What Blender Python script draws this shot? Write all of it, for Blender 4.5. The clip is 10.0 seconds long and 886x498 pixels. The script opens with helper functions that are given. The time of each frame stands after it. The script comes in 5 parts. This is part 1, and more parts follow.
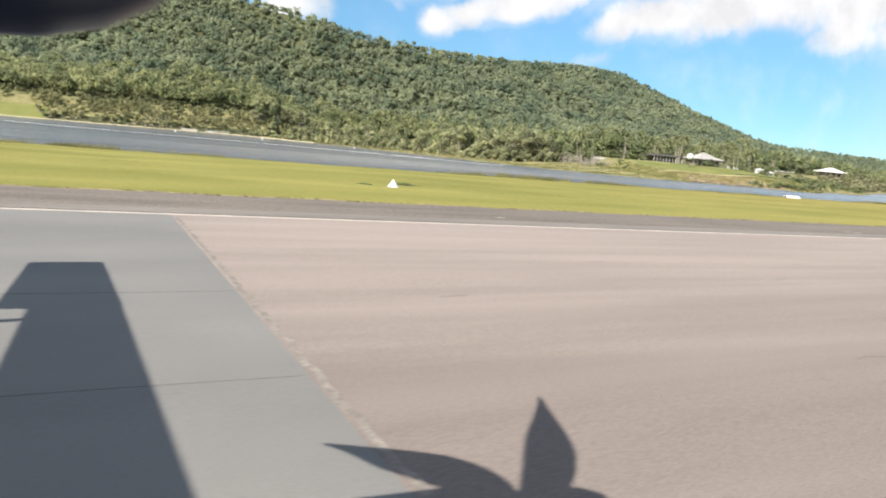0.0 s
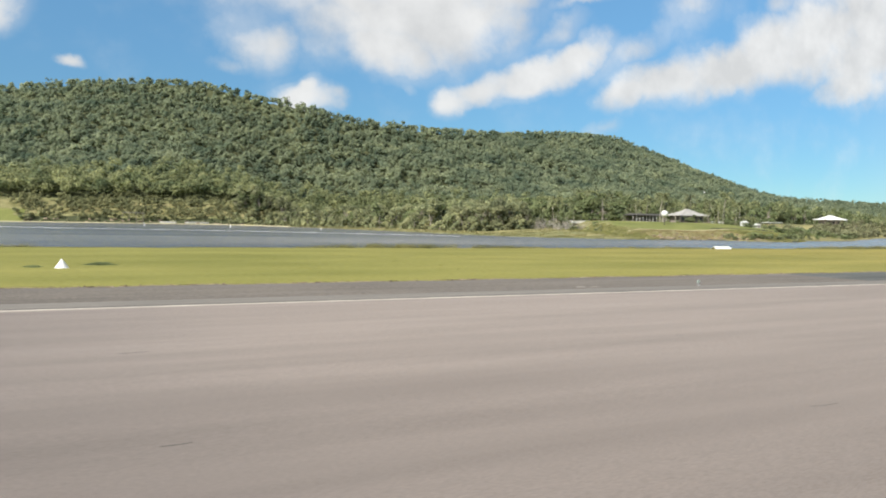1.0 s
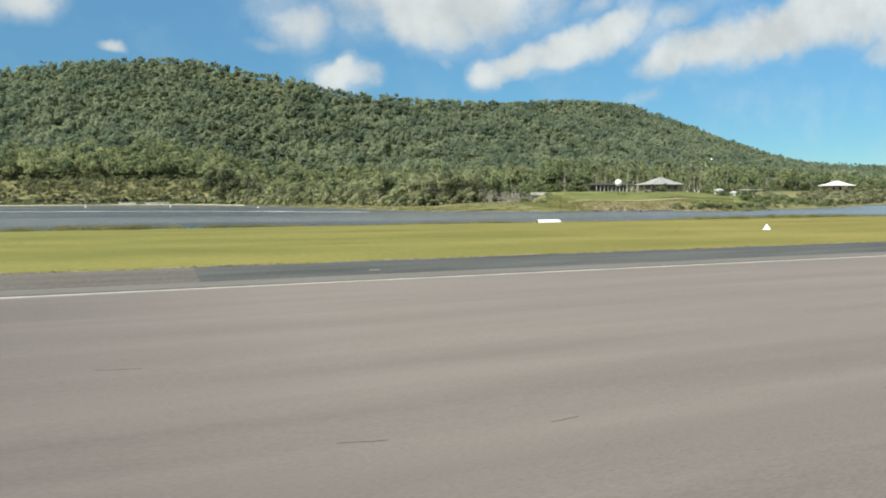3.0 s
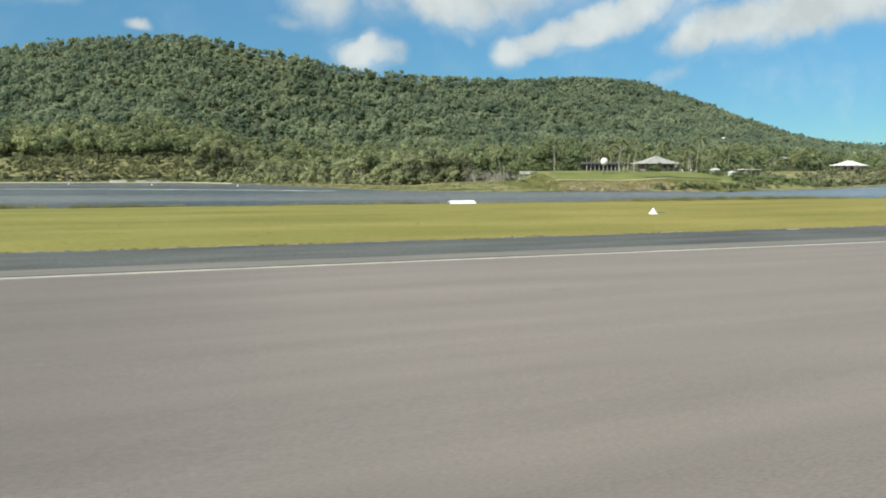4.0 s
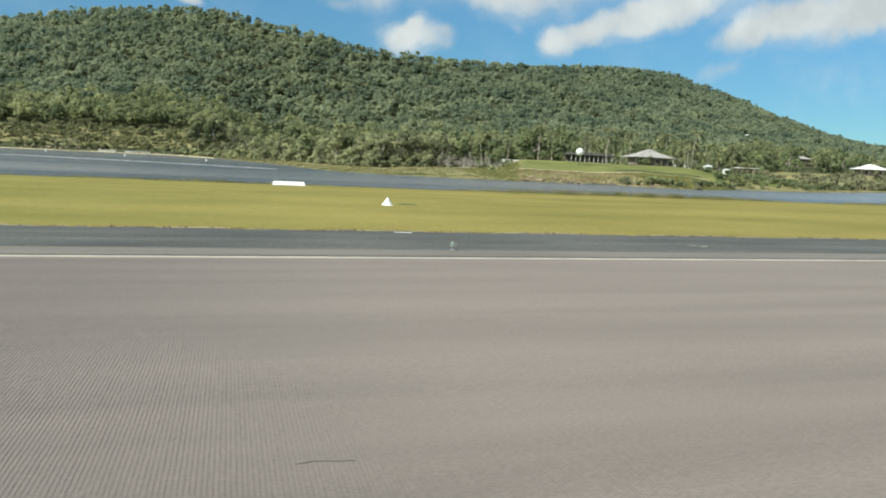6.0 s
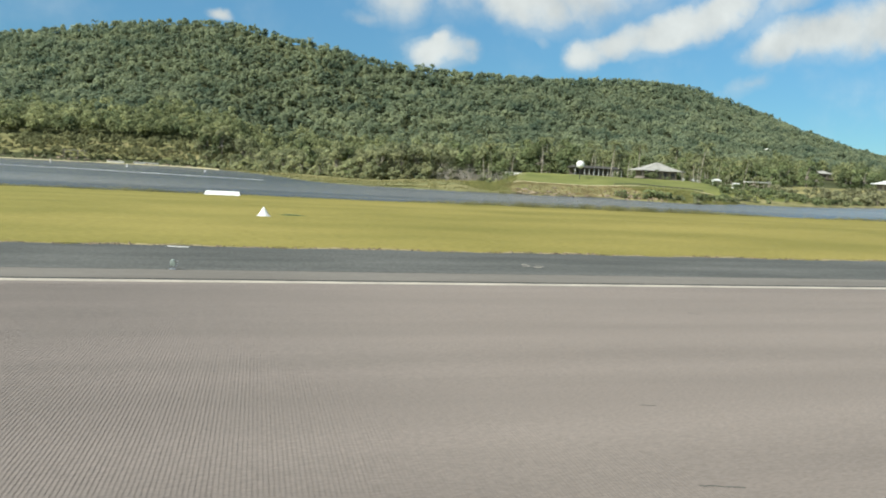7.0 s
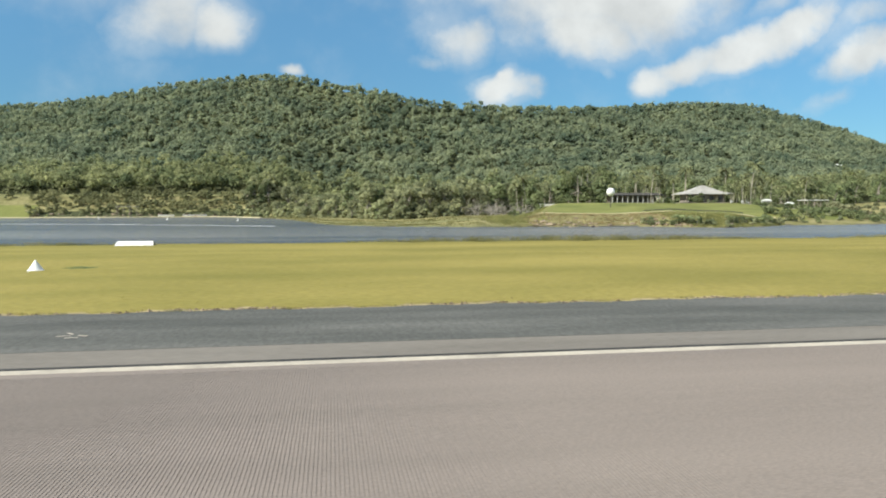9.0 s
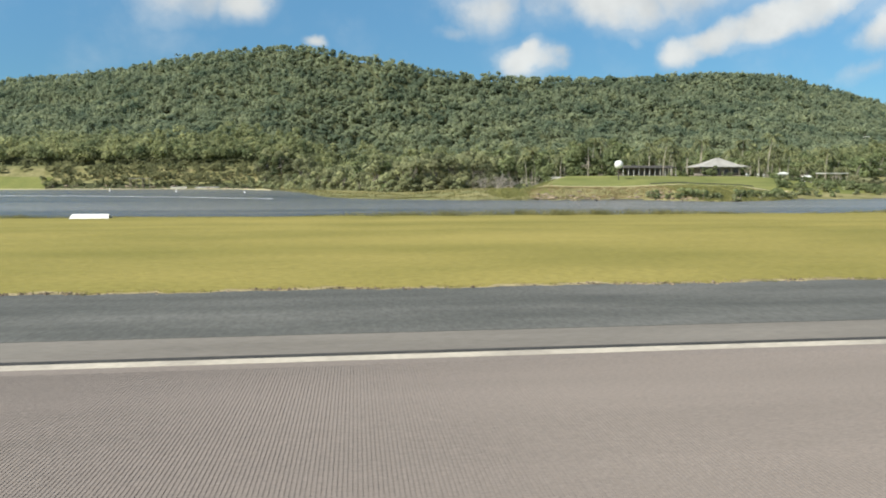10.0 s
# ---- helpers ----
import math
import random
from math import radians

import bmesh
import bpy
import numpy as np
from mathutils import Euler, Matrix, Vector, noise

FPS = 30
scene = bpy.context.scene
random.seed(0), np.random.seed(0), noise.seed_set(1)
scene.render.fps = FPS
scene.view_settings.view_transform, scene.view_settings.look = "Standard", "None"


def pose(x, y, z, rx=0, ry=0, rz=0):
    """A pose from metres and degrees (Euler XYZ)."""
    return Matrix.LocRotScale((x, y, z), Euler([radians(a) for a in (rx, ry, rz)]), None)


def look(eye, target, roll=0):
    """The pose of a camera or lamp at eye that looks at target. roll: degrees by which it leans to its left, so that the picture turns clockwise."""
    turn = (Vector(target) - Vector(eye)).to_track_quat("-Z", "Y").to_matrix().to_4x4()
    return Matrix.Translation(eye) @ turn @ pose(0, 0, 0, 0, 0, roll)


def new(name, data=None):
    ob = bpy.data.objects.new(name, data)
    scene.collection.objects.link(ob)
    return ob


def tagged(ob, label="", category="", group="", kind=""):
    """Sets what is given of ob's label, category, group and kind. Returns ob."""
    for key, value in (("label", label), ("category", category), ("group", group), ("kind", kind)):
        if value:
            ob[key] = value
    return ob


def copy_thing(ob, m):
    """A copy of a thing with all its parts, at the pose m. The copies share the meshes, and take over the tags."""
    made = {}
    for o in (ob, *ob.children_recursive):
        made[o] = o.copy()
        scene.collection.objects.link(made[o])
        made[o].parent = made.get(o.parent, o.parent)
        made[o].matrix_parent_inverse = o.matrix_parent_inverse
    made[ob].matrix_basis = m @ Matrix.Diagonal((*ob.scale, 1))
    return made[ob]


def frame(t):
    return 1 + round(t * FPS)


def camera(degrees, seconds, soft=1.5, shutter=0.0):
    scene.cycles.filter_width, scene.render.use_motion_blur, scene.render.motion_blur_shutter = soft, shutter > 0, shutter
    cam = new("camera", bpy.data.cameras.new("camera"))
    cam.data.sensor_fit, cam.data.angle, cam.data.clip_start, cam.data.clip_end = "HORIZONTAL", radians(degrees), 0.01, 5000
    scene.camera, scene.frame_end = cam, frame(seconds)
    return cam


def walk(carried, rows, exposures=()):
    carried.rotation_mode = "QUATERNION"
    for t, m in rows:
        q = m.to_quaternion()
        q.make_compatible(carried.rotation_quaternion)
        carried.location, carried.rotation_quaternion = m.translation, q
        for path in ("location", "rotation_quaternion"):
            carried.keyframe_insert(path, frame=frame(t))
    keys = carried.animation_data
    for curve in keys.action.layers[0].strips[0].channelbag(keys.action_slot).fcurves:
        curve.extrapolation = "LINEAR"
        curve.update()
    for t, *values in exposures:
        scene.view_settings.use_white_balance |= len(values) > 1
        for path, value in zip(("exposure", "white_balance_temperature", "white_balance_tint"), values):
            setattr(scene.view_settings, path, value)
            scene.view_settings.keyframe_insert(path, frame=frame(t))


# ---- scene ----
# The lens and the way: seconds, metres along, across and above the runway, yaw, pitch, roll.
cam = camera(64.33, 10.0, soft=1.9, shutter=0.08)
ROWS = [
    (0, -0.00, 0.02, 2.650, -27.20, -8.34, 5.19),
    (0.1, 2.08, -0.05, 2.650, -25.99, -7.50, 3.05),
    (0.2, 4.16, -0.12, 2.651, -25.84, -7.49, 1.50),
    (0.3, 6.25, -0.19, 2.651, -25.92, -6.98, 0.84),
    (0.5, 10.32, -0.30, 2.652, -23.39, -4.18, -0.28),
    (0.6, 12.28, -0.34, 2.653, -23.25, -1.96, 1.95),
    (0.7, 14.20, -0.37, 2.653, -23.83, -1.56, 0.25),
    (1, 19.89, -0.42, 2.653, -24.98, -2.31, 1.16),
    (1.3, 25.62, -0.40, 2.652, -25.72, -2.32, 1.74),
    (1.5, 29.40, -0.35, 2.652, -25.37, -2.25, 1.38),
    (1.7, 33.10, -0.28, 2.652, -24.81, -2.06, 1.41),
    (2, 38.57, -0.15, 2.651, -23.50, -2.06, 0.88),
    (2.2, 42.18, -0.08, 2.651, -21.73, -2.32, 1.32),
    (2.5, 47.50, 0.03, 2.650, -22.13, -2.98, -0.52),
    (2.7, 50.95, 0.12, 2.649, -22.10, -3.59, -0.46),
    (3.8, 67.73, 1.08, 2.644, -19.94, -5.61, 0.55),
    (4, 70.48, 1.23, 2.643, -19.96, -6.06, 0.13),
    (4.3, 74.55, 1.43, 2.642, -19.64, -6.31, 1.85),
    (4.5, 77.16, 1.58, 2.641, -19.35, -6.73, 0.80),
    (4.7, 79.63, 1.75, 2.640, -16.42, -6.71, 2.01),
    (5, 83.18, 2.06, 2.638, -15.81, -6.01, 3.99),
    (5.2, 85.50, 2.30, 2.636, -16.77, -6.41, 3.88),
    (6.3, 96.74, 4.45, 2.623, -16.53, -7.36, 2.23),
    (6.5, 98.51, 4.88, 2.621, -14.83, -6.76, 2.60),
    (6.7, 100.16, 5.33, 2.618, -14.02, -6.59, 1.91),
    (7, 102.53, 6.01, 2.614, -15.05, -6.26, 3.04),
    (7.3, 105.01, 6.65, 2.610, -14.36, -3.77, 1.89),
    (7.5, 106.59, 7.08, 2.608, -13.74, -4.02, 1.20),
    (7.7, 108.01, 7.52, 2.605, -13.85, -4.15, 2.32),
    (8, 110.04, 8.18, 2.601, -12.95, -7.19, -0.86),
    (8.2, 111.44, 8.59, 2.598, -11.85, -7.48, -0.10),
    (8.5, 113.48, 9.18, 2.595, -9.55, -5.54, 0.38),
    (8.8, 115.29, 9.73, 2.592, -8.90, -4.36, -0.59),
    (9, 116.45, 10.09, 2.590, -8.98, -3.36, -0.14),
    (9.3, 118.21, 10.66, 2.586, -8.57, -2.72, -0.46),
    (9.5, 119.33, 11.04, 2.584, -8.44, -3.37, -0.02),
    (9.7, 120.35, 11.40, 2.582, -7.90, -5.01, -0.47),
    (10, 121.82, 11.92, 2.579, -7.09, -5.57, -0.01),
]
# Seconds, stops, kelvin and tint of the camera's own picture.
EXPOSURE = [(0.0, 1.10, 6680, 12.5), (0.4, 0.88, 6620, 11), (1.0, 0.77, 6550, 9), (2.5, 0.65, 6420, 5), (4.0, 0.58, 6290, 1), (5.0, 0.56, 6290, 1), (6.5, 0.61, 6380, 2), (8.0, 0.70, 6450, 3), (8.5, 0.70, 6470, 4), (9.0, 0.74, 6500, 5), (10.0, 0.69, 6500, 6)]
walk(cam, [(t, pose(x, y, z, 90 + pitch, 0, yaw) @ pose(0, 0, 0, 0, 0, roll)) for t, x, y, z, yaw, pitch, roll in ROWS], EXPOSURE)

# ---- light ----
SUN = Vector((-1.05, -0.44, 1.0)).normalized()
lamp = bpy.data.lights.new("sun", "SUN")
lamp.energy, lamp.angle, lamp.color = 4.6, radians(0.53), (1.0, 0.95, 0.87)
new("sun", lamp).matrix_world = look(SUN * 300, (0, 0, 0))


def nd(tree, kind, **values):
    n = tree.nodes.new(kind)
    if "data_type" in values:
        n.data_type = values["data_type"]
    if "blend_type" in values:
        n.blend_type = values["blend_type"]
    if "operation" in values:
        n.operation = values["operation"]
    if "interpolation_type" in values:
        n.interpolation_type = values["interpolation_type"]
    return n


def math_node(tree, op, a, b=None, c=None):
    n = nd(tree, "ShaderNodeMath", operation=op)
    for k, v in enumerate((a, b, c)):
        if v is None:
            continue
        if isinstance(v, (int, float)):
            n.inputs[k].default_value = v
        else:
            tree.links.new(v, n.inputs[k])
    return n.outputs[0]


# Clouds: across and up as slopes from straight ahead (+y), half sizes, tilt in degrees, weight.
CLOUDS = [
    (0.34, 0.314, 0.114, 0.048, -21, 1.0), (0.435, 0.309, 0.208, 0.084, 8, 1.1), (0.388, 0.252, 0.091, 0.048, -2, 1.1),
    (0.501, 0.305, 0.141, 0.054, 17, 1.05), (0.56, 0.354, 0.108, 0.046, 21, 0.9), (0.578, 0.282, 0.068, 0.028, 24, 0.35),
    (0.405, 0.387, 0.304, 0.081, 14, 1.0), (0.202, 0.243, 0.052, 0.037, 17, 0.85), (0.182, 0.273, 0.044, 0.026, 36, 0.4),
    (0.154, 0.209, 0.028, 0.012, 17, 0.35), (0.259, 0.251, 0.036, 0.016, -13, 0.35), (0.493, 0.191, 0.046, 0.024, 36, 0.9),
    (0.549, 0.218, 0.071, 0.027, 16, 1.0), (0.644, 0.242, 0.113, 0.033, 18, 1.1), (0.737, 0.284, 0.081, 0.034, 23, 1.1),
    (0.838, 0.304, 0.109, 0.025, 29, 0.45), (0.684, 0.32, 0.06, 0.02, 29, 0.5), (0.742, 0.382, 0.066, 0.012, 17, 0.5),
    (0.836, 0.232, 0.08, 0.029, 21, 1.0), (0.928, 0.265, 0.138, 0.044, 14, 1.1), (1.064, 0.299, 0.163, 0.054, 19, 1.1),
    (1.187, 0.351, 0.17, 0.069, 27, 1.1), (1.322, 0.394, 0.206, 0.09, 21, 1.1), (1.458, 0.375, 0.192, 0.117, 7, 1.05),
    (1.538, 0.45, 0.318, 0.141, 8, 1.05), (1.435, 0.305, 0.153, 0.045, 9, 0.95), (1.607, 0.327, 0.208, 0.05, 9, 0.9),
    (1.789, 0.455, 0.483, 0.173, 10, 1.0), (2.031, 0.539, 0.656, 0.198, 14, 0.9), (0.983, 0.404, 0.066, 0.035, 23, 0.5),
    (1.206, 0.445, 0.059, 0.029, 15, 0.45), (0.268, 0.169, 0.047, 0.026, 10, 1.05), (0.274, 0.182, 0.025, 0.019, 6, 1.0),
    (0.778, 0.17, 0.039, 0.015, 25, 0.5), (0.422, 0.198, 0.01, 0.009, 6, 0.3), (-0.132, 0.251, 0.051, 0.039, 12, 0.95),
    (-0.19, 0.266, 0.074, 0.052, 17, 0.8), (-0.04, 0.191, 0.018, 0.01, 2, 0.8), (0.378, 0.5, 0.3, 0.07, 15, 0.8),
    (0.993, 0.56, 0.42, 0.08, 18, 0.8), (-0.26, 0.36, 0.2, 0.08, 10, 0.7),
]
world = bpy.data.worlds.new("sky")
scene.world = world
world.use_nodes = True
wt = world.node_tree
wt.nodes.clear()
sky = nd(wt, "ShaderNodeTexSky")
sky.sky_type, sky.sun_disc = "NISHITA", False
sky.sun_elevation, sky.sun_rotation = math.asin(SUN.z), math.atan2(SUN.x, SUN.y)
sky.air_density, sky.dust_density, sky.ozone_density = 0.85, 0.0, 3.2
coord = nd(wt, "ShaderNodeTexCoord").outputs["Generated"]
parts = nd(wt, "ShaderNodeSeparateXYZ")
wt.links.new(coord, parts.inputs[0])
ahead = math_node(wt, "MAXIMUM", parts.outputs[1], 0.05)
across = math_node(wt, "DIVIDE", parts.outputs[0], ahead)
upward = math_node(wt, "DIVIDE", parts.outputs[2], ahead)
flat = nd(wt, "ShaderNodeCombineXYZ")
wt.links.new(across, flat.inputs[0])
wt.links.new(upward, flat.inputs[1])
puff = nd(wt, "ShaderNodeTexNoise")
puff.inputs["Scale"].default_value, puff.inputs["Detail"].default_value, puff.inputs["Roughness"].default_value = 9.0, 7.0, 0.55
wt.links.new(flat.outputs[0], puff.inputs["Vector"])
billow = nd(wt, "ShaderNodeTexNoise")
billow.inputs["Scale"].default_value, billow.inputs["Detail"].default_value, billow.inputs["Roughness"].default_value = 14.0, 8.0, 0.58
wt.links.new(flat.outputs[0], billow.inputs["Vector"])
warp = nd(wt, "ShaderNodeSeparateColor")
wt.links.new(puff.outputs["Color"], warp.inputs[0])
wx = math_node(wt, "ADD", math_node(wt, "ADD", across, 0.016), math_node(wt, "MULTIPLY", math_node(wt, "SUBTRACT", warp.outputs[0], 0.5), 0.10))
wy = math_node(wt, "ADD", upward, math_node(wt, "MULTIPLY", math_node(wt, "SUBTRACT", warp.outputs[1], 0.5), 0.07))
cover = None
for cx, cy, rx, ry, tilt, weight in CLOUDS:
    c, s = math.cos(radians(tilt)), math.sin(radians(tilt))
    dx, dy = math_node(wt, "SUBTRACT", wx, cx), math_node(wt, "SUBTRACT", wy, cy)
    a = math_node(wt, "MULTIPLY_ADD", dx, c / rx, math_node(wt, "MULTIPLY", dy, s / rx))
    b = math_node(wt, "MULTIPLY_ADD", dy, c / ry, math_node(wt, "MULTIPLY", dx, -s / ry))
    r2 = math_node(wt, "ADD", math_node(wt, "MULTIPLY", a, a), math_node(wt, "MULTIPLY", b, b))
    blob = math_node(wt, "MULTIPLY", math_node(wt, "MAXIMUM", math_node(wt, "SUBTRACT", 1.25, r2), -1.2), weight)
    cover = blob if cover is None else math_node(wt, "MAXIMUM", cover, blob)
ragged = math_node(wt, "ADD", cover, math_node(wt, "MULTIPLY", math_node(wt, "SUBTRACT", billow.outputs["Fac"], 0.5), 1.15))
edge = nd(wt, "ShaderNodeMapRange", interpolation_type="SMOOTHSTEP")
edge.inputs["From Min"].default_value, edge.inputs["From Max"].default_value = -0.08, 1.25
wt.links.new(ragged, edge.inputs["Value"])
front = math_node(wt, "GREATER_THAN", parts.outputs[1], 0.06)
# Thin veils trail off round the thick parts.
veil = nd(wt, "ShaderNodeMapRange", interpolation_type="SMOOTHSTEP")
veil.inputs["From Min"].default_value, veil.inputs["From Max"].default_value = -0.55, 1.0
veil.inputs["To Max"].default_value = 0.36
wt.links.new(math_node(wt, "ADD", cover, math_node(wt, "MULTIPLY", math_node(wt, "SUBTRACT", puff.outputs["Fac"], 0.5), 2.6)), veil.inputs["Value"])
thick = math_node(wt, "MAXIMUM", edge.outputs[0], veil.outputs[0])
amount = math_node(wt, "MULTIPLY", math_node(wt, "MULTIPLY", thick, front), 0.90)
shade = nd(wt, "ShaderNodeMapRange")
shade.inputs["From Min"].default_value, shade.inputs["From Max"].default_value = 0.35, 0.7
shade.inputs["To Min"].default_value, shade.inputs["To Max"].default_value = 0.76, 1.0
wt.links.new(puff.outputs["Fac"], shade.inputs["Value"])
# Unseen broken cloud behind and overhead, added to whiten and lift the fill light.
fill_cloud = nd(wt, "ShaderNodeTexNoise")
fill_cloud.inputs["Scale"].default_value, fill_cloud.inputs["Detail"].default_value, fill_cloud.inputs["Roughness"].default_value = 2.6, 7.0, 0.58
wt.links.new(coord, fill_cloud.inputs["Vector"])
broken = nd(wt, "ShaderNodeMapRange", interpolation_type="SMOOTHSTEP")
broken.inputs["From Min"].default_value, broken.inputs["From Max"].default_value = 0.40, 0.62
wt.links.new(fill_cloud.outputs["Fac"], broken.inputs["Value"])
behind = nd(wt, "ShaderNodeMapRange", interpolation_type="SMOOTHSTEP")
behind.inputs["From Min"].default_value, behind.inputs["From Max"].default_value = 0.60, 0.30
wt.links.new(parts.outputs[1], behind.inputs["Value"])
overhead = nd(wt, "ShaderNodeMapRange", interpolation_type="SMOOTHSTEP")
overhead.inputs["From Min"].default_value, overhead.inputs["From Max"].default_value = 0.50, 0.66
wt.links.new(parts.outputs[2], overhead.inputs["Value"])
unseen_cloud = math_node(wt, "MULTIPLY", broken.outputs[0], math_node(wt, "MAXIMUM", behind.outputs[0], overhead.outputs[0]))
amount = math_node(wt, "MAXIMUM", amount, math_node(wt, "MULTIPLY", unseen_cloud, 0.92))
white = nd(wt, "ShaderNodeMix", data_type="RGBA", blend_type="MULTIPLY")
white.inputs["Factor"].default_value = 1.0
white.inputs["A"].default_value = (7.6, 7.5, 7.35, 1)
wt.links.new(shade.outputs[0], white.inputs["B"])
mixed = nd(wt, "ShaderNodeMix", data_type="RGBA")
wt.links.new(amount, mixed.inputs["Factor"])
low = nd(wt, "ShaderNodeMapRange", interpolation_type="SMOOTHSTEP")
low.inputs["From Min"].default_value, low.inputs["From Max"].default_value = 0.0, 0.42
wt.links.new(parts.outputs[2], low.inputs["Value"])
air = nd(wt, "ShaderNodeMix", data_type="RGBA")
air.inputs["A"].default_value, air.inputs["B"].default_value = (0.44, 0.65, 0.73, 1), (1.02, 1.37, 1.33, 1)
wt.links.new(low.outputs[0], air.inputs["Factor"])
clear = nd(wt, "ShaderNodeMix", data_type="RGBA", blend_type="MULTIPLY")
clear.inputs["Factor"].default_value = 1.0
wt.links.new(sky.outputs[0], clear.inputs["A"])
wt.links.new(air.outputs["Result"], clear.inputs["B"])
wt.links.new(clear.outputs["Result"], mixed.inputs["A"])
wt.links.new(white.outputs["Result"], mixed.inputs["B"])
back = nd(wt, "ShaderNodeBackground")
back.inputs["Strength"].default_value = 0.074
wt.links.new(mixed.outputs["Result"], back.inputs["Color"])
wt.links.new(back.outputs[0], nd(wt, "ShaderNodeOutputWorld").inputs[0])


# ---- materials ----
def material(name, dark, light, scale=1.0, rough=0.8, bump=0.0, bump_scale=None, metal=0.0, fine=None, fine_amount=0.25, leaf=0.0, spec=0.5,
             stretch=(1, 1, 1), fine_stretch=None, island=0.0, each=0.0, worn=None, west_tint=None):
    """Two colours mixed by noise at one scale, darkened and lightened by finer noise, with relief from the fine noise."""
    m = bpy.data.materials.new(name)
    m.use_nodes = True
    t = m.node_tree
    t.nodes.clear()
    place = nd(t, "ShaderNodeTexCoord").outputs["Object"]
    if island:
        place = nd(t, "ShaderNodeNewGeometry").outputs["Position"]
    stretched = nd(t, "ShaderNodeMapping")
    stretched.inputs["Scale"].default_value = stretch
    t.links.new(place, stretched.inputs[0])
    big = nd(t, "ShaderNodeTexNoise")
    big.inputs["Scale"].default_value, big.inputs["Detail"].default_value = scale, 4
    t.links.new(stretched.outputs[0], big.inputs["Vector"])
    small = nd(t, "ShaderNodeTexNoise")
    small.inputs["Scale"].default_value, small.inputs["Detail"].default_value = fine or scale * 14, 5
    grain = stretched
    if fine_stretch:
        grain = nd(t, "ShaderNodeMapping")
        grain.inputs["Scale"].default_value = fine_stretch
        t.links.new(place, grain.inputs[0])
    t.links.new(grain.outputs[0], small.inputs["Vector"])
    ramp = nd(t, "ShaderNodeMapRange")
    ramp.inputs["From Min"].default_value, ramp.inputs["From Max"].default_value = 0.32, 0.68
    t.links.new(big.outputs["Fac"], ramp.inputs["Value"])
    mix = nd(t, "ShaderNodeMix", data_type="RGBA")
    mix.inputs["A"].default_value, mix.inputs["B"].default_value = (*dark, 1), (*light, 1)
    t.links.new(ramp.outputs[0], mix.inputs["Factor"])
    gain = math_node(t, "MULTIPLY_ADD", small.outputs["Fac"], 2 * fine_amount, 1 - fine_amount)
    if island:
        geo = nd(t, "ShaderNodeNewGeometry")
        gain = math_node(t, "MULTIPLY", gain, math_node(t, "MULTIPLY_ADD", geo.outputs["Random Per Island"], 2 * island, 1 - island))
    if each:
        info = nd(t, "ShaderNodeObjectInfo")
        gain = math_node(t, "MULTIPLY", gain, math_node(t, "MULTIPLY_ADD", info.outputs["Random"], 2 * each, 1 - each))
    if worn:
        # tyre rubber along the middle of the runway, bleached towards its edge
        yy = nd(t, "ShaderNodeSeparateXYZ")
        t.links.new(place, yy.inputs[0])
        sway = math_node(t, "MULTIPLY_ADD", big.outputs["Fac"], 8.0, yy.outputs[1])
        band = nd(t, "ShaderNodeMapRange", interpolation_type="SMOOTHSTEP")
        for key, value in zip(("From Min", "From Max", "To Min", "To Max"), worn):
            band.inputs[key].default_value = value
        t.links.new(sway, band.inputs["Value"])
        gain = math_node(t, "MULTIPLY", gain, band.outputs[0])
        # the oldest surface, by the joint in the west, is bleached most
        rim_band = nd(t, "ShaderNodeMapRange", interpolation_type="SMOOTHSTEP")
        rim_band.inputs["From Min"].default_value, rim_band.inputs["From Max"].default_value = 11.0, 23.0
        t.links.new(sway, rim_band.inputs["Value"])
        aged = nd(t, "ShaderNodeMapRange", interpolation_type="SMOOTHSTEP")
        aged.inputs["From Min"].default_value, aged.inputs["From Max"].default_value = 80.0, 15.0
        t.links.new(yy.outputs[0], aged.inputs["Value"])
        gain = math_node(t, "MULTIPLY", gain, math_node(t, "MULTIPLY_ADD", math_node(t, "MULTIPLY", rim_band.outputs[0], aged.outputs[0]), 0.17, 1.0))
    if west_tint:
        # greener tint towards the western end of the strip
        xx = nd(t, "ShaderNodeSeparateXYZ")
        t.links.new(place, xx.inputs[0])
        westward = nd(t, "ShaderNodeMapRange", interpolation_type="SMOOTHSTEP")
        westward.inputs["From Min"].default_value, westward.inputs["From Max"].default_value = 125.0, 20.0
        t.links.new(math_node(t, "MULTIPLY_ADD", big.outputs["Fac"], 50.0, math_node(t, "SUBTRACT", xx.outputs[0], 25.0)), westward.inputs["Value"])
        green = nd(t, "ShaderNodeMix", data_type="RGBA", blend_type="MULTIPLY")
        green.inputs["B"].default_value = (*west_tint, 1)
        t.links.new(westward.outputs[0], green.inputs["Factor"])
        t.links.new(mix.outputs["Result"], green.inputs["A"])
        mix = green
    tint = nd(t, "ShaderNodeMix", data_type="RGBA", blend_type="MULTIPLY")
    tint.inputs["Factor"].default_value = 1.0
    t.links.new(mix.outputs["Result"], tint.inputs["A"])
    t.links.new(gain, tint.inputs["B"])
    b = nd(t, "ShaderNodeBsdfPrincipled")
    b.inputs["Roughness"].default_value, b.inputs["Metallic"].default_value = rough, metal
    b.inputs["Specular IOR Level"].default_value = spec
    t.links.new(tint.outputs["Result"], b.inputs["Base Color"])
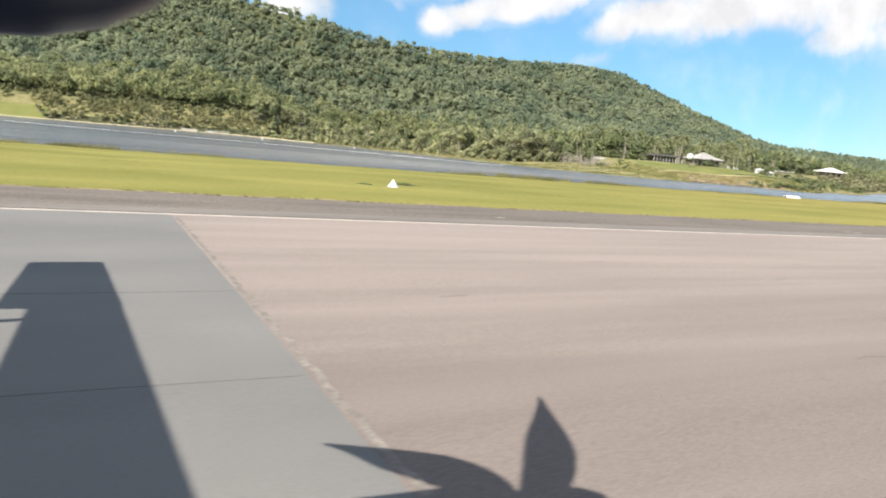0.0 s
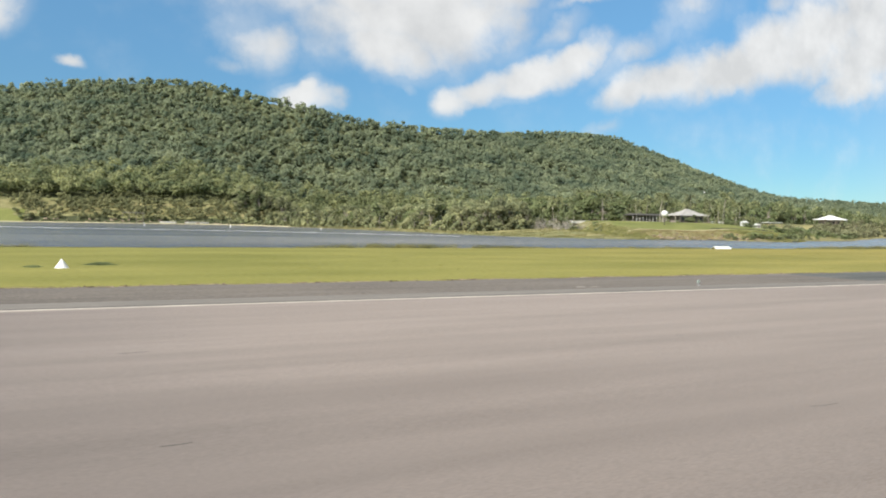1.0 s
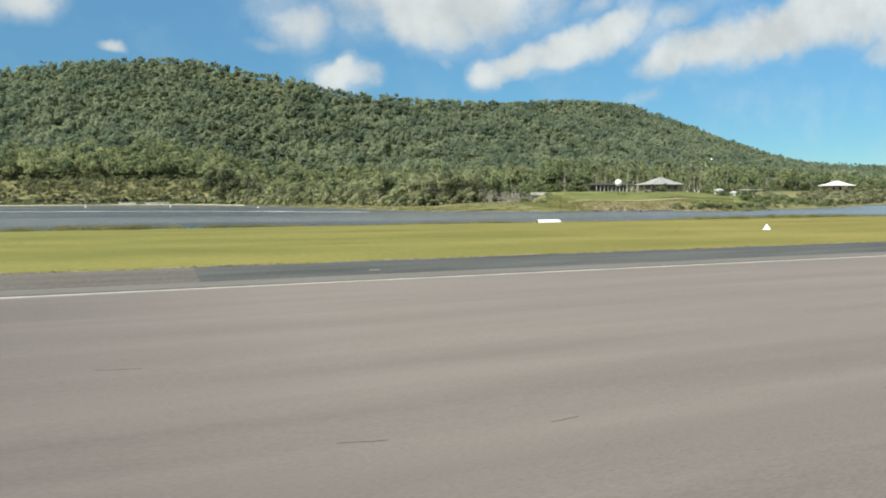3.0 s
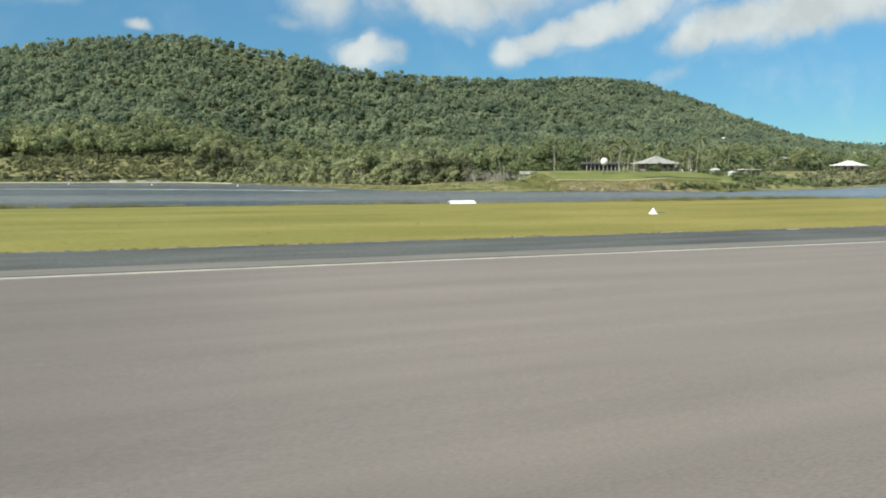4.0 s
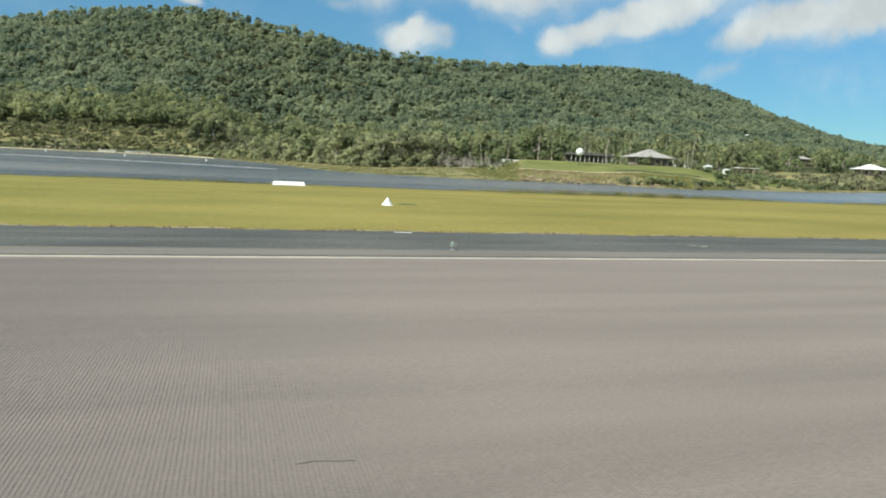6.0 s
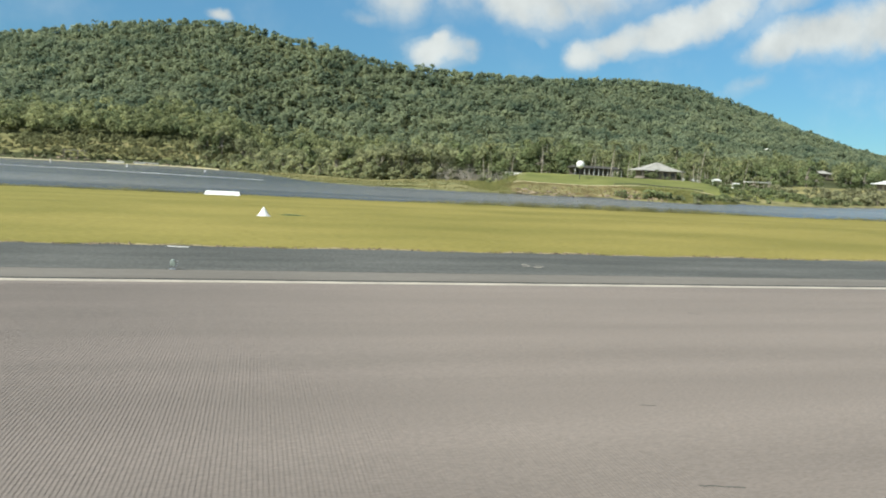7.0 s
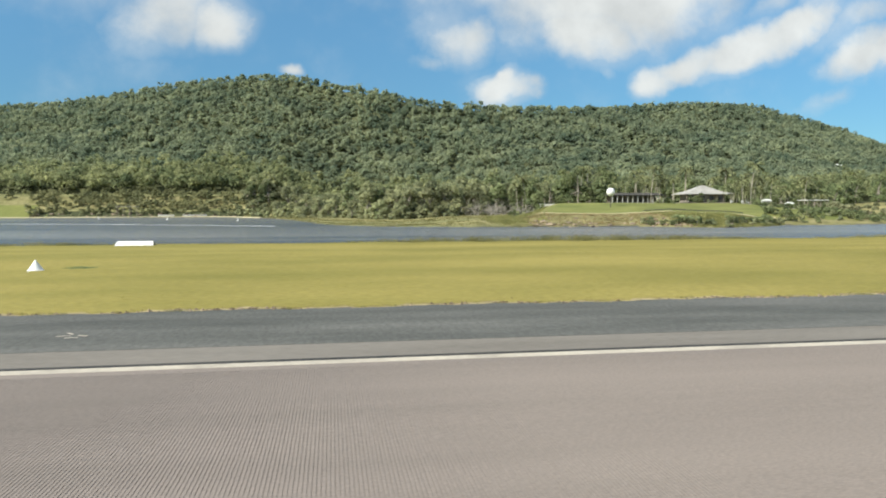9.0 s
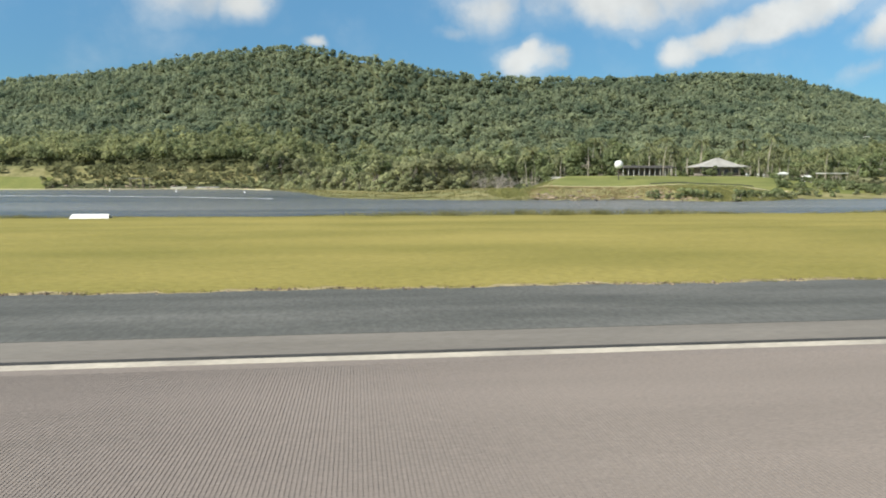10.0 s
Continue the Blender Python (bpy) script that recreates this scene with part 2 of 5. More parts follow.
    if bump:
        n = nd(t, "ShaderNodeBump")
        n.inputs["Strength"].default_value, n.inputs["Distance"].default_value = 1.0, bump
        height = small
        if bump_scale:
            height = nd(t, "ShaderNodeTexNoise")
            height.inputs["Scale"].default_value, height.inputs["Detail"].default_value = bump_scale, 4
            t.links.new(stretched.outputs[0], height.inputs["Vector"])
        t.links.new(height.outputs["Fac"], n.inputs["Height"])
        t.links.new(n.outputs[0], b.inputs["Normal"])
    surface = b.outputs[0]
    if leaf:
        thin = nd(t, "ShaderNodeBsdfTranslucent")
        t.links.new(tint.outputs["Result"], thin.inputs["Color"])
        both = nd(t, "ShaderNodeMixShader")
        both.inputs[0].default_value = leaf
        t.links.new(surface, both.inputs[1])
        t.links.new(thin.outputs[0], both.inputs[2])
        surface = both.outputs[0]
    t.links.new(surface, nd(t, "ShaderNodeOutputMaterial").inputs[0])
    return m


M = {
    "runway": material("weathered_runway_asphalt", (0.169, 0.144, 0.127), (0.200, 0.170, 0.150), 0.75, 0.88, 0.004, 70, fine=48, fine_amount=0.40, stretch=(0.09, 1, 1), fine_stretch=(0.35, 1, 1), spec=0.3, worn=(6.0, 17.0, 0.93, 1.10)),
    "patch": material("newer_grey_asphalt", (0.140, 0.139, 0.131), (0.178, 0.175, 0.163), 0.3, 0.85, 0.004, 70, fine=60, fine_amount=0.3, stretch=(0.5, 1, 1), spec=0.3),
    "margin": material("pale_edge_asphalt", (0.148, 0.134, 0.116), (0.196, 0.178, 0.155), 0.5, 0.88, 0.004, 60, fine=16, fine_amount=0.35, stretch=(0.25, 1.5, 1), spec=0.3),
    "shoulder": material("dark_shoulder_asphalt", (0.064, 0.066, 0.060), (0.116, 0.115, 0.106), 0.45, 0.88, 0.006, 45, fine=11, fine_amount=0.5, stretch=(0.3, 1.4, 1), fine_stretch=(1, 0.4, 1), spec=0.3),
    "old_shoulder": material("weathered_brown_shoulder_asphalt", (0.112, 0.097, 0.081), (0.160, 0.139, 0.116), 0.45, 0.88, 0.006, 45, fine=11, fine_amount=0.6, stretch=(0.2, 1.4, 1), fine_stretch=(0.7, 0.5, 1), spec=0.3),
    "paint": material("worn_white_paint", (0.340, 0.302, 0.250), (0.480, 0.430, 0.352), 0.8, 0.7, 0.002, 60, fine=9, fine_amount=0.35),
    "grass": material("dry_mown_grass", (0.182, 0.164, 0.046), (0.268, 0.226, 0.070), 0.14, 0.95, 0.05, 9, fine=5.0, fine_amount=0.35, stretch=(0.4, 1, 1), fine_stretch=(0.6, 1, 1), spec=0.1, west_tint=(0.86, 0.96, 0.93)),
    "marsh": material("marsh_grass_and_mud", (0.150, 0.145, 0.062), (0.290, 0.258, 0.120), 0.09, 0.95, 0.1, 3, fine=0.8, fine_amount=0.3, spec=0.1),
    "lawn": material("green_lawn", (0.122, 0.140, 0.044), (0.192, 0.198, 0.066), 0.1, 0.95, 0.05, 4, fine=1.0, fine_amount=0.25, spec=0.1),
    "bank": material("scrubby_earth_bank", (0.145, 0.142, 0.058), (0.262, 0.236, 0.118), 0.22, 0.95, 0.3, 1.5, fine=0.9, fine_amount=0.4, spec=0.1),
    "rough": material("rough_olive_grass", (0.142, 0.148, 0.064), (0.228, 0.218, 0.106), 0.12, 0.95, 0.05, 3, fine=0.9, fine_amount=0.3, spec=0.1),
    # Leaf litter, darkened so its colour holds the deep shade between the trees.
    "floor": material("shaded_forest_floor", (0.046, 0.054, 0.027), (0.082, 0.088, 0.045), 0.1, 0.95, 0.2, 1, fine=0.7, spec=0.1),
    "bed": material("silty_bed", (0.05, 0.05, 0.035), (0.08, 0.075, 0.05), 0.1, 0.9),
}


def water_material():
    m = bpy.data.materials.new("rippled_water")
    m.use_nodes = True
    t = m.node_tree
    b = t.nodes["Principled BSDF"]
    b.inputs["Base Color"].default_value = (0.095, 0.110, 0.128, 1)
    b.inputs["Roughness"].default_value, b.inputs["IOR"].default_value = 0.22, 1.33
    place = nd(t, "ShaderNodeTexCoord").outputs["Object"]
    lanes = nd(t, "ShaderNodeMapping")
    lanes.inputs["Scale"].default_value = (0.006, 0.05, 1)
    t.links.new(place, lanes.inputs[0])
    wind = nd(t, "ShaderNodeTexNoise")
    wind.inputs["Scale"].default_value, wind.inputs["Detail"].default_value = 1.0, 4
    t.links.new(lanes.outputs[0], wind.inputs["Vector"])
    lane = nd(t, "ShaderNodeMapRange")
    lane.inputs["From Min"].default_value, lane.inputs["From Max"].default_value = 0.40, 0.72
    t.links.new(wind.outputs["Fac"], lane.inputs["Value"])
    # The wind lanes' paler sheen is mixed into the base colour.
    lane_sheen = nd(t, "ShaderNodeMix", data_type="RGBA")
    lane_sheen.inputs["A"].default_value, lane_sheen.inputs["B"].default_value = (0.076, 0.084, 0.096, 1), (0.225, 0.218, 0.208, 1)
    t.links.new(lane.outputs[0], lane_sheen.inputs["Factor"])
    t.links.new(lane_sheen.outputs["Result"], b.inputs["Base Color"])
    total = None
    for scale, gain in ((0.35, 0.55), (1.3, 0.22), (4.0, 0.06)):
        w = nd(t, "ShaderNodeTexNoise")
        w.inputs["Scale"].default_value, w.inputs["Detail"].default_value = scale, 3
        t.links.new(place, w.inputs["Vector"])
        h = math_node(t, "MULTIPLY", w.outputs["Fac"], gain)
        total = h if total is None else math_node(t, "ADD", total, h)
    n = nd(t, "ShaderNodeBump")
    n.inputs["Strength"].default_value, n.inputs["Distance"].default_value = 1.0, 1.0
    t.links.new(total, n.inputs["Height"])
    t.links.new(n.outputs[0], b.inputs["Normal"])
    return m


M["water"] = water_material()
LEAF = dict(rough=0.55, island=0.28, leaf=0.5, spec=0.2)
M |= {
    # Grey-green leaves, paled and blued to put distance haze into their colour.
    "leaf_hill": material("hazed_hill_leaves", (0.140, 0.190, 0.130), (0.352, 0.388, 0.240), 0.05, rough=0.6, island=0.22, leaf=0.6, spec=0.12, fine=0.30, fine_amount=0.38),
    "leaf_shore": material("shore_tree_leaves", (0.205, 0.232, 0.128), (0.405, 0.410, 0.225), 0.16, fine=0.8, each=0.3, **LEAF),
    "leaf_dark": material("dark_shrub_leaves", (0.135, 0.172, 0.086), (0.262, 0.296, 0.140), 0.2, fine=0.8, each=0.25, **LEAF),
    "leaf_palm": material("palm_fronds", (0.085, 0.105, 0.046), (0.255, 0.262, 0.122), 0.5, rough=0.42, island=0.5, leaf=0.32, spec=0.45, fine=2.5, fine_amount=0.4, each=0.25),
    "reed": material("bank_reeds", (0.150, 0.150, 0.062), (0.300, 0.278, 0.120), 0.25, fine=2, **LEAF),
    "straw": material("mown_grass_blades", (0.190, 0.180, 0.043), (0.285, 0.247, 0.067), 0.2, fine=3, west_tint=(0.86, 0.96, 0.93), **LEAF),
    "bark": material("grey_brown_bark", (0.19, 0.165, 0.135), (0.33, 0.295, 0.245), 1.2, 0.9, 0.03, 6, fine=8),
    "dead": material("bleached_dead_wood", (0.22, 0.20, 0.175), (0.36, 0.33, 0.29), 1.5, 0.9, 0.02, 9),
    "rock": material("brown_shore_rock", (0.140, 0.108, 0.074), (0.330, 0.262, 0.182), 1.1, 0.9, 0.08, 4, each=0.4),
    "roof_grey": material("weathered_grey_roofing", (0.27, 0.26, 0.24), (0.36, 0.345, 0.32), 0.6, 0.9, 0.01, 12, fine=5),
    "roof_white": material("white_roofing", (0.72, 0.72, 0.70), (0.82, 0.82, 0.80), 0.6, 0.5, 0.005, 12, fine=5, fine_amount=0.1),
    "roof_dark": material("dark_stained_roofing", (0.055, 0.053, 0.050), (0.09, 0.086, 0.08), 0.6, 0.95, 0.01, 12, fine=5, spec=0.1),
    "wall": material("shaded_timber_wall", (0.16, 0.14, 0.12), (0.26, 0.23, 0.19), 0.8, 0.8, 0.01, 8),
    "render": material("pale_rendered_wall", (0.55, 0.54, 0.50), (0.70, 0.69, 0.65), 0.7, 0.85, 0.005, 9),
    "timber": material("grey_timber", (0.20, 0.17, 0.13), (0.33, 0.29, 0.23), 2.0, 0.85, 0.01, 14),
    "glass": material("dark_window_glass", (0.02, 0.025, 0.03), (0.03, 0.035, 0.04), 1, 0.08),
    "white": material("white_gloss_paint", (0.66, 0.66, 0.64), (0.76, 0.76, 0.74), 2.0, 0.45, 0.002, 20, fine_amount=0.1),
    "navy": material("dark_navy_aircraft_paint", (0.010, 0.013, 0.028), (0.016, 0.020, 0.040), 1.5, 0.3, fine_amount=0.15),
    "alloy": material("brushed_aluminium", (0.45, 0.45, 0.46), (0.60, 0.60, 0.61), 3.0, 0.4, metal=0.9),
    "sealant": material("black_joint_sealant", (0.020, 0.019, 0.017), (0.045, 0.041, 0.036), 2.0, 0.8),
    "rubber": material("black_tyre_rubber", (0.018, 0.018, 0.018), (0.03, 0.03, 0.03), 5.0, 0.85, 0.002, 40),
    "wing_grey": material("light_grey_wing_paint", (0.55, 0.56, 0.57), (0.66, 0.67, 0.68), 1.0, 0.4),
    "dry": material("dead_dry_grass", (0.25, 0.20, 0.10), (0.38, 0.30, 0.16), 0.3, fine=3, **LEAF),
    "leaf_grey": material("grey_olive_shrub_leaves", (0.20, 0.21, 0.115), (0.37, 0.365, 0.215), 0.2, fine=0.8, each=0.25, **LEAF),
    "scrub": material("olive_scrub_leaves", (0.18, 0.19, 0.068), (0.34, 0.33, 0.13), 0.35, fine=2, **LEAF),
    "lamp_glass": material("clouded_green_lamp_glass", (0.24, 0.28, 0.24), (0.34, 0.38, 0.34), 5, 0.25),
    "verge": material("dead_grass_verge", (0.20, 0.165, 0.085), (0.38, 0.315, 0.185), 0.6, 0.95, 0.03, 9, fine=4, fine_amount=0.4, spec=0.1),
    "leaf_low": material("foothill_tree_leaves", (0.135, 0.172, 0.088), (0.395, 0.408, 0.205), 0.09, rough=0.6, island=0.35, leaf=0.62, spec=0.15, fine=0.32, fine_amount=0.45),
    "leaf_terrace": material("terrace_scrub_leaves", (0.150, 0.166, 0.082), (0.315, 0.315, 0.162), 0.09, rough=0.6, island=0.35, leaf=0.55, spec=0.15, fine=0.32, fine_amount=0.45),
    "palm_bark": material("pale_palm_bark", (0.27, 0.24, 0.19), (0.44, 0.40, 0.33), 1.2, 0.9, 0.02, 6, fine=8),
    "shed": material("pale_painted_sheet", (0.52, 0.52, 0.49), (0.64, 0.64, 0.61), 1.0, 0.6, 0.004, 9),
    "fresh_paint": material("bright_white_marking_paint", (0.52, 0.50, 0.46), (0.68, 0.66, 0.61), 1.5, 0.7, 0.002, 60, fine=12, fine_amount=0.25),
    "chipped": material("chipped_pale_asphalt_edge", (0.15, 0.134, 0.116), (0.25, 0.224, 0.195), 3.0, 0.9, 0.01, 30, fine=14, fine_amount=0.5, spec=0.2),
    "soil": material("crumbled_edge_soil", (0.085, 0.062, 0.040), (0.24, 0.19, 0.13), 2.0, 0.95, island=0.4, fine=8),
    "track": material("sandy_track", (0.40, 0.35, 0.20), (0.50, 0.44, 0.27), 0.5, 0.95, 0.03, 5),
}


# ---- building helpers ----
def mesh_from(name, verts, faces, mats, slots=None, smooth=False):
    me = bpy.data.meshes.new(name)
    me.from_pydata(verts, [], faces)
    for m in mats:
        me.materials.append(m)
    if slots is not None:
        me.polygons.foreach_set("material_index", np.asarray(slots, dtype=np.int32))
    if smooth:
        me.polygons.foreach_set("use_smooth", np.ones(len(me.polygons), dtype=bool))
    me.update()
    return me


def free_mesh(name, corners, mats):
    """Many free faces at once, from an array of faces x corners x 3."""
    n, k = corners.shape[:2]
    me = bpy.data.meshes.new(name)
    me.vertices.add(k * n)
    me.vertices.foreach_set("co", np.ascontiguousarray(corners, dtype=np.float32).ravel())
    me.loops.add(k * n)
    me.loops.foreach_set("vertex_index", np.arange(k * n, dtype=np.int32))
    me.polygons.add(n)
    me.polygons.foreach_set("loop_start", np.arange(0, k * n, k, dtype=np.int32))
    me.polygons.foreach_set("loop_total", np.full(n, k, dtype=np.int32))
    for m in mats:
        me.materials.append(m)
    me.update(calc_edges=True)
    return me


def part(name, bm, mat, parent=None, label="", smooth=False):
    me = bpy.data.meshes.new(name)
    if smooth:
        for f in bm.faces:
            f.smooth = True
    bm.to_mesh(me)
    bm.free()
    me.materials.append(mat)
    ob = new(name, me)
    if parent:
        ob.parent = parent
    if label:
        ob["label"] = label
    return ob


def box(sx, sy, sz, at=(0, 0, 0), bevel=0.0, bm=None):
    """A box centred in x and y that stands on at."""
    bm = bm or bmesh.new()
    made = bmesh.ops.create_cube(bm, size=1.0, matrix=Matrix.Translation((at[0], at[1], at[2] + sz / 2)) @ Matrix.Diagonal((sx, sy, sz, 1)))
    if bevel:
        edges = list({e for v in made["verts"] for e in v.link_edges})
        bmesh.ops.bevel(bm, geom=edges, offset=bevel, segments=2, affect="EDGES")
    return bm


def tube(points, radii, sides=8, bm=None, caps=True):
    bm = bm or bmesh.new()
    rings = []
    pts = [Vector(p) for p in points]
    for k, (p, r) in enumerate(zip(pts, radii)):
        way = (pts[min(k + 1, len(pts) - 1)] - pts[max(k - 1, 0)]).normalized()
        turn = way.to_track_quat("Z", "Y").to_matrix()
        rings.append([bm.verts.new(p + turn @ Vector((r * math.cos(a), r * math.sin(a), 0))) for a in (2 * math.pi * i / sides for i in range(sides))])
    for a, b in zip(rings, rings[1:]):
        for i in range(sides):
            bm.faces.new((a[i], a[(i + 1) % sides], b[(i + 1) % sides], b[i]))
    if caps:
        bm.faces.new(rings[0][::-1])
        bm.faces.new(rings[-1])
    return bm


def lathe(profile, sides=24, bm=None, m=None):
    """A solid of revolution about z from (radius, height) rows."""
    bm = bm or bmesh.new()
    m = m or Matrix()
    rings = []
    for r, z in profile:
        if r < 1e-5:
            rings.append([bm.verts.new(m @ Vector((0, 0, z)))])
        else:
            rings.append([bm.verts.new(m @ Vector((r * math.cos(2 * math.pi * i / sides), r * math.sin(2 * math.pi * i / sides), z))) for i in range(sides)])
    for a, b in zip(rings, rings[1:]):
        for i in range(sides):
            j = (i + 1) % sides
            if len(a) == 1 and len(b) > 1:
                bm.faces.new((a[0], b[j], b[i]))
            elif len(b) == 1 and len(a) > 1:
                bm.faces.new((a[i], a[j], b[0]))
            elif len(a) > 1:
                bm.faces.new((a[i], a[j], b[j], b[i]))
    bmesh.ops.recalc_face_normals(bm, faces=bm.faces)
    return bm


def empty(name, m=None):
    ob = new(name)
    ob.empty_display_size = 0.3
    if m is not None:
        ob.matrix_basis = m
    return ob


def ease(a, b, v):
    u = np.clip((np.asarray(v, float) - a) / (b - a), 0, 1)
    return u * u * (3 - 2 * u)


# ---- the lie of the land ----
WATER = -1.45
SHORE_X = [-4000, -400, 50, 70, 84, 94, 104, 110, 113, 118, 126, 137, 147, 158, 168, 182, 193, 205, 215, 240, 290, 340, 460, 700, 1300, 4000]
SHORE_Y = [343, 343, 346, 340, 315, 286, 245, 212, 190, 172, 161, 154, 150, 150, 148, 148, 136, 143, 151, 153, 180, 208, 232, 270, 360, 900]
RIDGE_X = [-4000, -700, -400, -200, -100, 0, 40, 66, 84, 102, 120, 138, 156, 174, 192, 210, 228, 250, 300, 336, 372, 400, 430, 460, 490, 516, 552, 588, 624, 660, 696, 732, 768, 804, 880, 1200, 1600, 4000]
RIDGE_Z = [20, 34, 62, 92, 104, 113, 114.5, 113, 110.3, 104.5, 98, 92.8, 88, 84.6, 82, 80.1, 78.6, 78, 79.6, 82.3, 85.8, 88, 90.2, 91, 90.5, 87.6, 85, 80, 73.8, 66.2, 61.2, 56, 52, 48, 45, 43, 36, 20]
BACK_X, BACK_Y = [-4000, -100, 50, 150, 250, 350, 450, 550, 700, 900, 4000], [720, 700, 620, 532, 518, 541, 566, 608, 656, 692, 760]
FOOT_X = [-4000, 70, 126, 172, 217, 274, 343, 411, 480, 594, 800, 1480, 4000]
FOOT_Y = [374, 374, 378, 344, 307, 300, 300, 309, 332, 378, 430, 500, 620]
CROWN = 5.3


RIM_X, RIM_Y = [162, 170, 178, 186, 200, 210, 219], [171, 167, 165, 163.5, 160.5, 159, 161]


def rim(x):
    """The lawn's seaward rim on the headland."""
    return np.interp(x, RIM_X, RIM_Y)


def fall(y):
    """The runway and its strip fall gently away from the middle."""
    return -0.006 * np.clip(y, -25, 90)


def wobble(x, y):
    return (np.sin(x * 0.031 + 1.3) * np.cos(y * 0.043 + 0.4) + 0.6 * np.sin(x * 0.083 + y * 0.051) + 0.4 * np.cos(x * 0.19 - y * 0.14)) / 2.0


def shore(x):
    return np.interp(x, SHORE_X, SHORE_Y) + ease(142, 165, x) * 0.9 * np.sin(np.asarray(x) * 0.21) * np.sin(np.asarray(x) * 0.083 + 2) + 0.4 * np.sin(np.asarray(x) * 0.67 + 1)


def land(x, y):
    """The ground's height."""
    x, y = np.asarray(x, float), np.asarray(y, float)
    strip = fall(y) - 0.035 + 0.05 * ease(29.7, 33.5, y) - 0.22 * ease(48, 75, y) + 0.015 * np.sin(x * 0.7) * ease(31, 34, y)
    near = strip - 1.6 * ease(77.0, 82.5, y + 0.5 * np.sin(x * 0.35))
    d = y - shore(x)
    head = ease(88, 99, x - 0.41 * (y - 5)) * (1 - ease(236, 264, x - 0.12 * (y - 158)))
    rise = 0.7 * ease(-1, 4, d) + ease(3, 40, d) * 1.2 + ease(60, 160, d) * 1.5
    lawn = 0.7 * ease(-1, 3, d) + 1.95 * ease(2, 15, d) + 1.2 * ease(10, 40, d) + 1.75 * ease(30, 66, d)
    low = 0.55 * ease(-3, 7, d) + 0.3 * ease(30, 90, d) - 0.5 * np.exp(-((d - 17 - 4 * np.sin(x * 0.11)) / 5.0) ** 2) * (1 - ease(128, 142, x))
    marsh = 1 - ease(134, 156, x)
    far = WATER - 0.8 + head * lawn + (1 - head) * (marsh * (low + (1.1 * ease(346, 351, y) + 4.0 * ease(349, 359, y) + 4.8 * ease(356, 373, y)) * (1 - ease(80, 112, x))) + (1 - marsh) * (rise + 4.2 * ease(18, 42, d) * ease(305, 345, x) * (1 - ease(430, 480, x)))) + 0.5 * ease(-7, 0.5, d)
    ridge = np.interp(x, RIDGE_X, RIDGE_Z) - CROWN
    foot = np.interp(x, FOOT_X, FOOT_Y)
    s = np.clip((y - foot) / (np.interp(x, BACK_X, BACK_Y) - foot), 0, 2.2)
    up = np.where(s < 1, 0.45 * s + 0.55 * s * s, 1 - 0.35 * (s - 1) ** 2)
    hill = np.maximum(ridge - far, 0) * up + wobble(x, y) * 4.0 * ease(0.1, 0.5, s) * (1 - 0.85 * ease(0.75, 1.0, s))
    return np.where(y < 104, near, far + hill * ease(0, 0.02, s))


